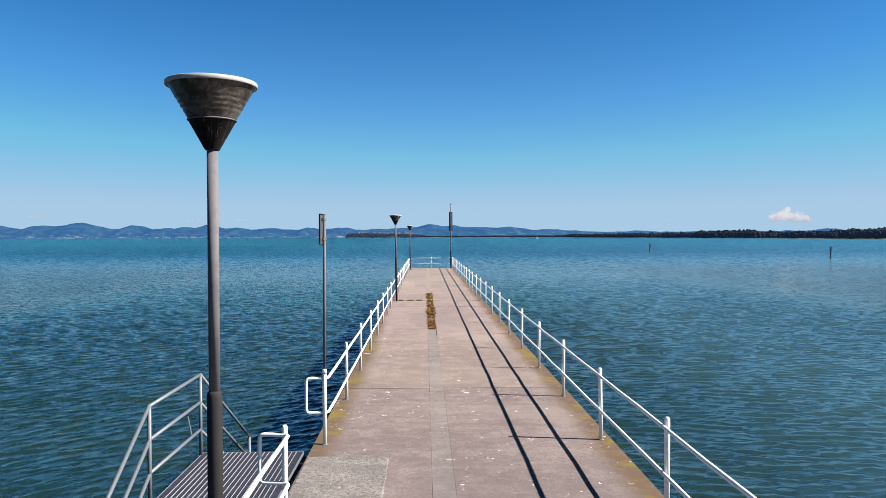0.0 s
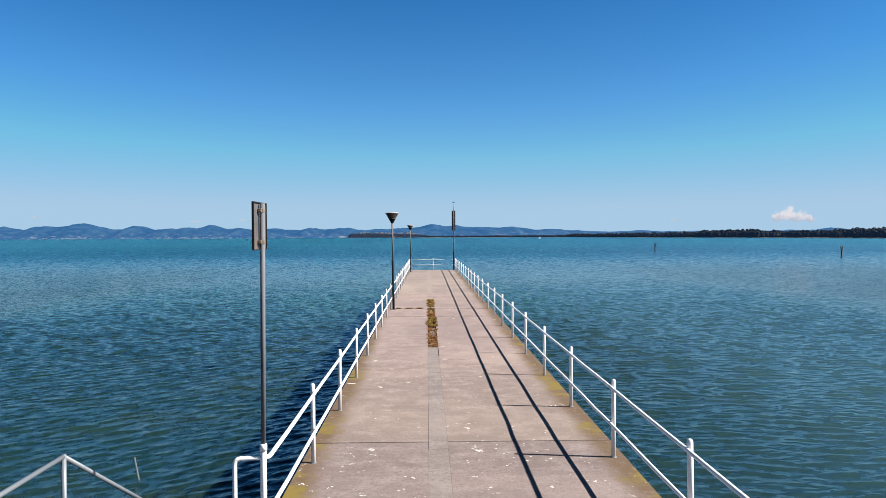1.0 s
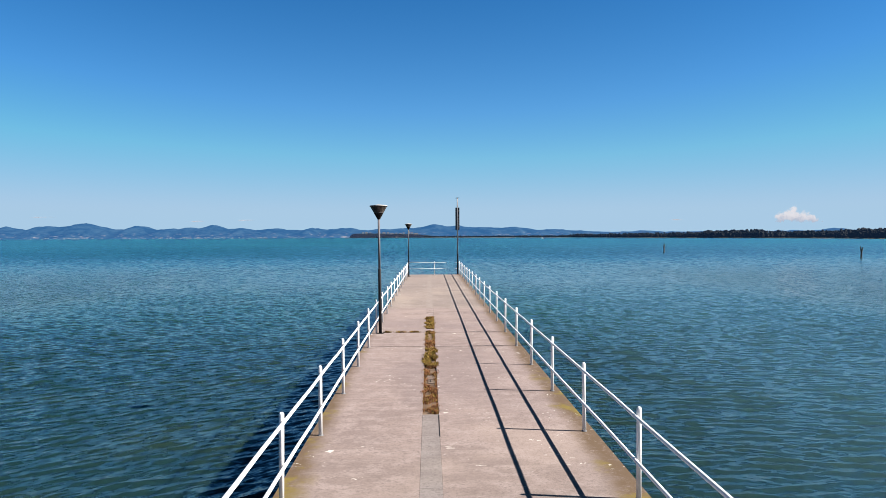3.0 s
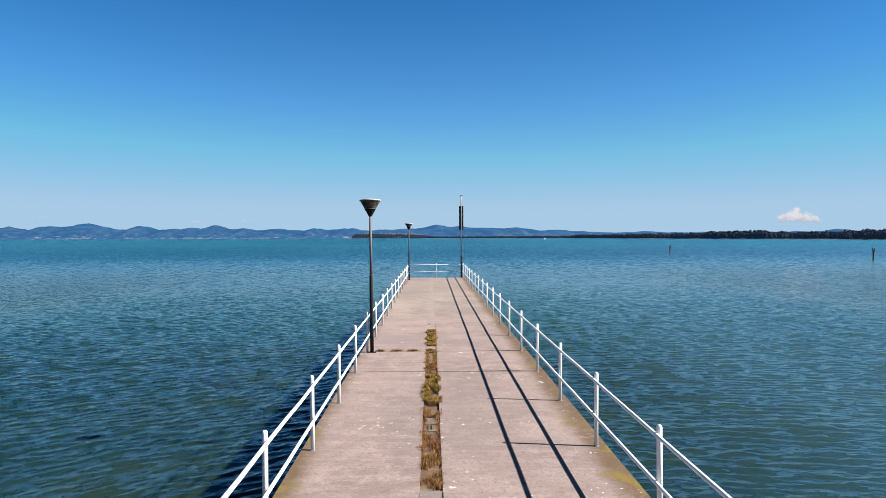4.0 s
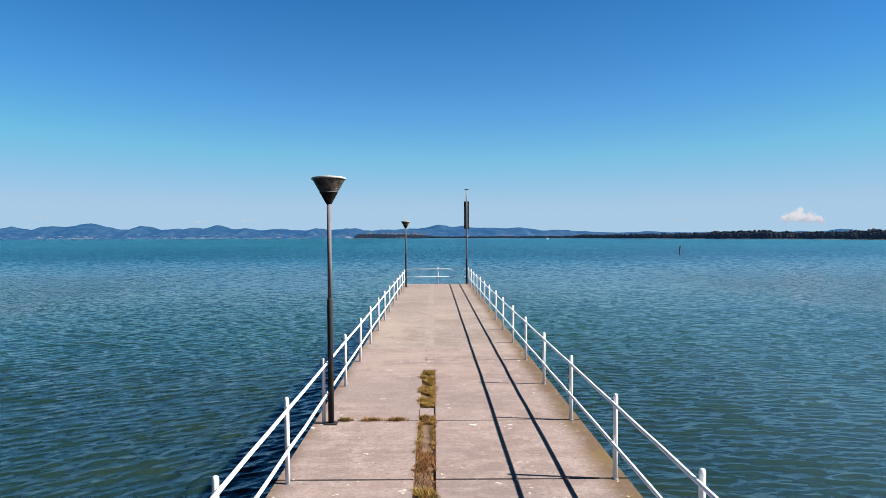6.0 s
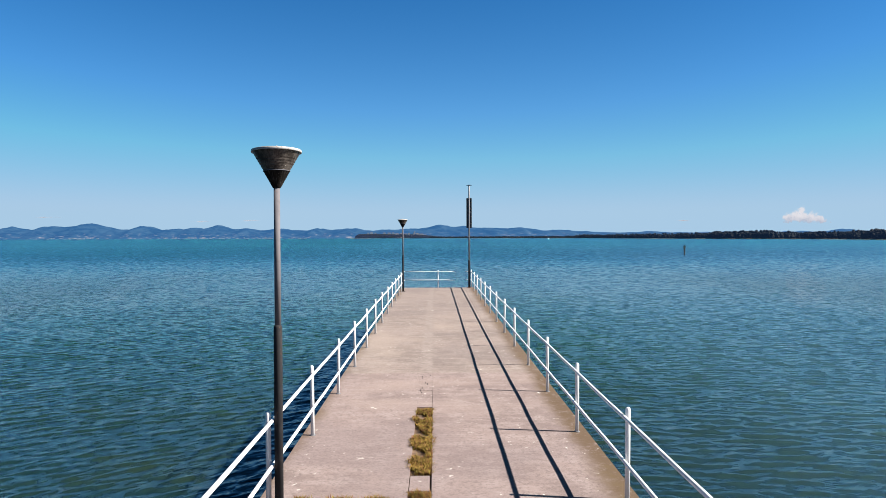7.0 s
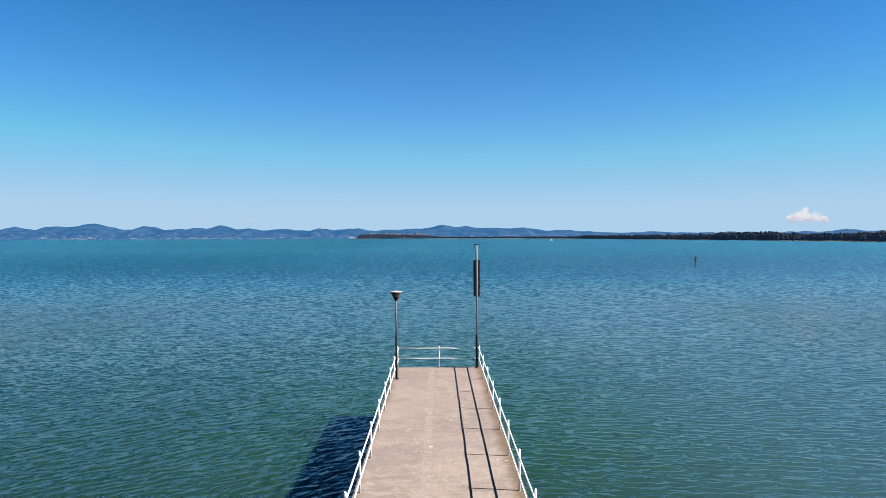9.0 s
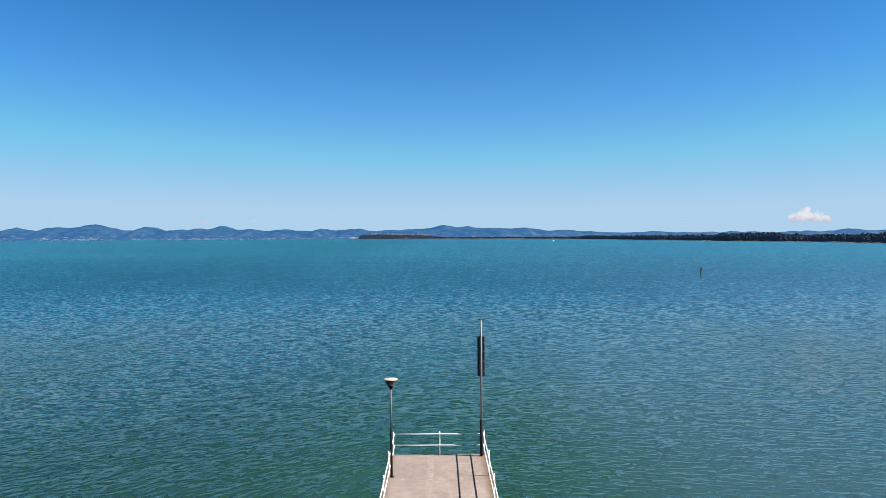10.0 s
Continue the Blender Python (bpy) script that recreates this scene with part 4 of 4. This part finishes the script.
# ---- mast at the pier head ----
def mast():
    ob = thing("mast", "tall grey mast with a long dark panel and small crossbar", "mast", (1.955, 70.9, D))
    part("base_plate", box(bmesh.new(), -0.12, 0.12, -0.12, 0.12, 0, 0.018, 0.004), RUST, ob)
    part("lower_pole", lathe(bmesh.new(), ((0.066, 0), (0.066, 1.66), (0.058, 1.70)), 16), POLE_DARK, ob, "", True)
    part("upper_pole", lathe(bmesh.new(), ((0.05, 1.66), (0.047, 5.6), (0.043, 6.3)), 16), MAST_ZINC, ob, "", True)
    panel = part("panel", box(bmesh.new(), -0.155, 0.155, 0.07, 0.10, 3.69, 5.50, 0.006), SIGN_POLE, ob, "long grey panel")
    for x0, x1 in ((-0.165, -0.115), (0.115, 0.165)):
        part("flange", box(bmesh.new(), x0, x1, 0.0, 0.069, 3.68, 5.51, 0.008), BLACK, panel, "black side flange")
    for z in (3.68, 5.495):
        part("flange", box(bmesh.new(), -0.114, 0.114, -0.03, 0.069, z, z + 0.016), BLACK, panel)
    for z in (3.95, 4.38, 4.82, 5.22):
        part("bracket", box(bmesh.new(), 0.10, 0.176, -0.016, -0.001, z - 0.025, z + 0.025, 0.004), CLAMP, panel)
    part("crossbar", tube(bmesh.new(), [(-0.165, 0, 6.29), (0.165, 0, 6.30)], 0.017, 8), POLE_DARK, ob)
    part("bird_plate", box(bmesh.new(), -0.08, 0.08, -0.08, 0.08, 6.305, 6.325, 0.004), POLE_DARK, ob)
    return ob


mast()


# ---- landing stairs ----
def landing():
    ob = thing("landing_stairs", "galvanised steel landing with grating and stairs to the water", "stairs")
    z, x0, x1, y0, y1 = 2.6, -3.87, -2.385, 8.75, 10.88
    for a, b, c, d in ((x0, x1, y0, y0 + 0.014), (x0, x1, y1 - 0.014, y1), (x0, x0 + 0.014, y0 + 0.014, y1 - 0.014), (x1 - 0.014, x1, y0 + 0.014, y1 - 0.014)):
        part("edge_beam", box(bmesh.new(), a, b, c, d, z - 0.12, z, 0.004), GALV, ob, "rust-spotted edge beam")
    n = 21
    for k in range(1, n):
        xx = x0 + 0.04 + (x1 - x0 - 0.08) * k / n
        part("grating_bar", box(bmesh.new(), xx - 0.0016, xx + 0.0016, y0 + 0.014, y1 - 0.014, z - 0.012, z + 0.003), GRATE, ob)
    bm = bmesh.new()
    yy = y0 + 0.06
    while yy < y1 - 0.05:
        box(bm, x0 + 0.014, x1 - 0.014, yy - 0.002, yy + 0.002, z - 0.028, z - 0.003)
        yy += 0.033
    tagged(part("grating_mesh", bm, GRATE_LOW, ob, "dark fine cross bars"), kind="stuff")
    for k in range(2):
        xx = -3.0 - 0.45 * k
        part("joist", box(bmesh.new(), xx - 0.03, xx + 0.03, y0 + 0.04, y1 - 0.04, z - 0.12, z - 0.04), POLE_DARK, ob)
    for yy in (9.1, 10.5):
        part("wall_bracket", box(bmesh.new(), -2.39, -2.2, yy - 0.04, yy + 0.04, z - 0.2, z - 0.06), GALV, ob)
    for way, ys in ((1, y1), (-1, y0)):
        for xx in (x0 + 0.02, x1 - 0.06):
            bm = bmesh.new()
            run = 3.2
            v = [bm.verts.new((xx + dx, ys + way * s * run, z - 0.594 * s * run + dz)) for dx in (0, 0.04) for s, dz in ((0, 0), (0, -0.22), (1, -0.22), (1, 0))]
            for f in ((0, 1, 2, 3), (7, 6, 5, 4), (0, 4, 5, 1), (1, 5, 6, 2), (2, 6, 7, 3), (3, 7, 4, 0)):
                bm.faces.new([v[i] for i in f])
            part("stringer", bm, GALV, ob)
        for k in range(9):
            s = 0.35 * k + 0.2
            part("tread", box(bmesh.new(), x0 + 0.062, x1 - 0.064, ys + way * s - 0.13, ys + way * s + 0.13, z - 0.594 * s - 0.08, z - 0.594 * s - 0.045, 0.004), GALV, ob)
        low = (x0 + 0.01, ys + way * 2.75, z + 0.594 * -2.75)
        part("leg", tube(bmesh.new(), [(low[0], low[1], -2.5), (low[0], low[1], low[2] + 1.1)], 0.024, 8), GALV, ob, "", True)
        near = (x0 + 0.01, ys - way * (0.12 if way > 0 else 0.07), 0)
        for h in (1.18, 0.77, 0.37):
            part("handrail", tube(bmesh.new(), [(near[0], near[1], z + h - 0.01), (low[0], low[1], low[2] + h - 0.08)], 0.022, 10), GALV, ob, "", True)
    for yy in (8.82, 10.76):
        part("handrail_post", tube(bmesh.new(), [(x0 + 0.01, yy, z - 0.11), (x0 + 0.01, yy, z + 1.19)], 0.024, 10), GALV, ob, "", True)
    for h in (1.17, 0.77, 0.37):
        part("handrail", tube(bmesh.new(), [(x0 + 0.01, 8.82, z + h), (x0 + 0.01, 10.76, z + h)], 0.022, 10), GALV, ob, "", True)
    return ob


landing()


# ---- weeds in the channel ----
def blades(spots, material, name, label, seed):
    rng = random.Random(seed)
    vs, fs = [], []
    for x, y, z, h, lean in spots:
        a = rng.uniform(0, 6.283)
        w = rng.uniform(0.0025, 0.0055)
        dx, dy = math.cos(a), math.sin(a)
        tip = Vector((x + math.cos(a + 1.3) * lean, y + math.sin(a + 1.3) * lean, z + h))
        mid = Vector((x + math.cos(a + 1.3) * lean * 0.35, y + math.sin(a + 1.3) * lean * 0.35, z + h * 0.62))
        n = len(vs)
        vs += [(x - dx * w, y - dy * w, z), (x + dx * w, y + dy * w, z), (mid.x + dx * w * 0.8, mid.y + dy * w * 0.8, mid.z), (mid.x - dx * w * 0.8, mid.y - dy * w * 0.8, mid.z), tuple(tip)]
        fs += [(n, n + 1, n + 2, n + 3), (n + 3, n + 2, n + 4)]
    me = bpy.data.meshes.new(name)
    me.from_pydata(vs, [], fs)
    me.materials.append(material)
    return tagged(new(name, me), label, "weeds", kind="stuff")


def weed_spots(green):
    rng = random.Random(41 if green else 42)
    out = []
    #        from   to     density  green share  edges only
    zones = ((24.4, 26.0, 0.36, 0.2, 0), (26.0, 27.0, 0.32, 0.08, 0), (26.9, 28.1, 0.2, 0.15, 1), (28.0, 29.0, 0.45, 0.15, 0), (29.0, 31.8, 1.1, 0.68, 0), (31.8, 32.5, 0.12, 0.2, 0),
             (32.5, 33.5, 0.5, 0.15, 0), (33.5, 35.0, 0.45, 0.5, 1), (35.0, 35.5, 0.9, 0.45, 0), (36.15, 39.75, 1.15, 0.6, 0))
    for a, b, dens, share, edges in zones:
        dens *= share if green else 0.85 * (1 - share)
        for _ in range(int((b - a) * 4200 * dens)):
            y = rng.uniform(a, b)
            x = rng.uniform(LEFT - 0.03, RIGHT + 0.03) + rng.gauss(0, 0.02)
            clump = noise.noise(Vector((x * 5, y * 1.9, 3)))
            if clump < -0.16 or not LEFT - 0.07 < x < RIGHT + 0.06 or (clump < 0.1 and not LEFT < x < RIGHT):
                continue
            if edges:
                x = (LEFT + abs(rng.gauss(0, 0.035))) if rng.random() < 0.5 else (RIGHT - abs(rng.gauss(0, 0.035)))
            tuft = 0.5 + 0.8 * max(0.0, noise.noise(Vector((x * 9, y * 5, 1))) + 0.35)
            out.append((x, y, D - 0.034, (rng.uniform(0.02, 0.065) * tuft + 0.018) * (1.5 if 29.0 < y < 31.6 else 1.0), rng.uniform(0.015, 0.075) * (1.6 if rng.random() < 0.1 else 1)))
    for a, b in ((-1.87, -1.64), (-1.48, -1.14), (-1.03, -0.71)):
        for _ in range(240):
            out.append((rng.gauss((a + b) / 2, (b - a) / 4.2), 35.18 + rng.gauss(0, 0.035), D - 0.012, rng.uniform(0.02, 0.08), rng.uniform(0.02, 0.09)))
    return out


blades(weed_spots(True), WEED, "weeds", "yellow green weeds growing in the pier channel", 1)
blades(weed_spots(False), DRY, "dry_weeds", "brown dried weeds lying in the pier channel", 2)


# ---- stakes and floats in the lake ----
def stake(x, y, h, r, lean, label):
    ob = thing("stake", label, "stake", (x, y, 0))
    rng = random.Random(int(x * 10))
    bm = bmesh.new()
    pts = [Vector((lean * t * h, 0, -1.2 + (h + 1.2) * t)) for t in (0, 0.35, 0.7, 1.0)]
    for a, b, ra, rb in ((pts[0], pts[1], 1.1, 1.0), (pts[1], pts[2], 1.0, 0.85), (pts[2], pts[3], 0.85, 0.5)):
        lathe(bm, ((r * ra, a.z), (r * rb, b.z)), 8, ((a.x + b.x) / 2, 0, 0))
    part("trunk", bm, TIMBER, ob)
    for side in (-1, 1, 0.2):
        b = pts[2] + Vector((0, 0, 0.1))
        tip = b + Vector((side * 0.32 + lean * h * 0.4, rng.uniform(-0.1, 0.1), h * rng.uniform(0.6, 0.8)))
        part("splinter", tube(bmesh.new(), [b, b.lerp(tip, 0.5) + Vector((side * 0.1, 0, 0)), tip], r * 0.42, 6), TIMBER, ob)
    return ob


stake(80.6, 258.2, 2.2, 0.24, 0.01, "dark broken timber stake standing in the lake")
stake(108.0, 190.1, 2.1, 0.23, 0.07, "dark leaning timber stake standing in the lake")
pale = thing("stick", "thin pale stick leaning out of the water", "stick", (-7.38, 21.4, 0))
part("rod", tube(bmesh.new(), [(0.06, 0, -0.7), (-0.17, 0, 0.52)], 0.022, 8), GALV, pale)


# ---- far boat ----
def boat(x, y):
    ob = thing("boat", "small white motor boat far out on the lake", "boat", (x, y, 0))
    bm = bmesh.new()
    rings = []
    for t, w, h in ((-2.6, 0.8, 0.75), (-1.0, 1.0, 0.8), (1.0, 0.9, 0.9), (2.2, 0.45, 1.05), (2.9, 0.05, 1.15)):
        rings.append([bm.verts.new((t, sx * w * k, z)) for sx, k, z in ((-1, 1, h), (-1, 0.7, -0.2), (1, 0.7, -0.2), (1, 1, h))])
    for a, b in zip(rings, rings[1:]):
        for k in range(4):
            bm.faces.new((a[k], a[(k + 1) % 4], b[(k + 1) % 4], b[k]))
    bm.faces.new(rings[0])
    part("hull", bm, WHITE, ob)
    part("cabin", box(bmesh.new(), -1.2, 0.9, -0.65, 0.65, 0.78, 1.9, 0.1), WHITE, ob)
    part("windscreen", box(bmesh.new(), 0.9, 0.95, -0.55, 0.55, 1.2, 1.75), BLACK, ob)


boat(276, 1766)
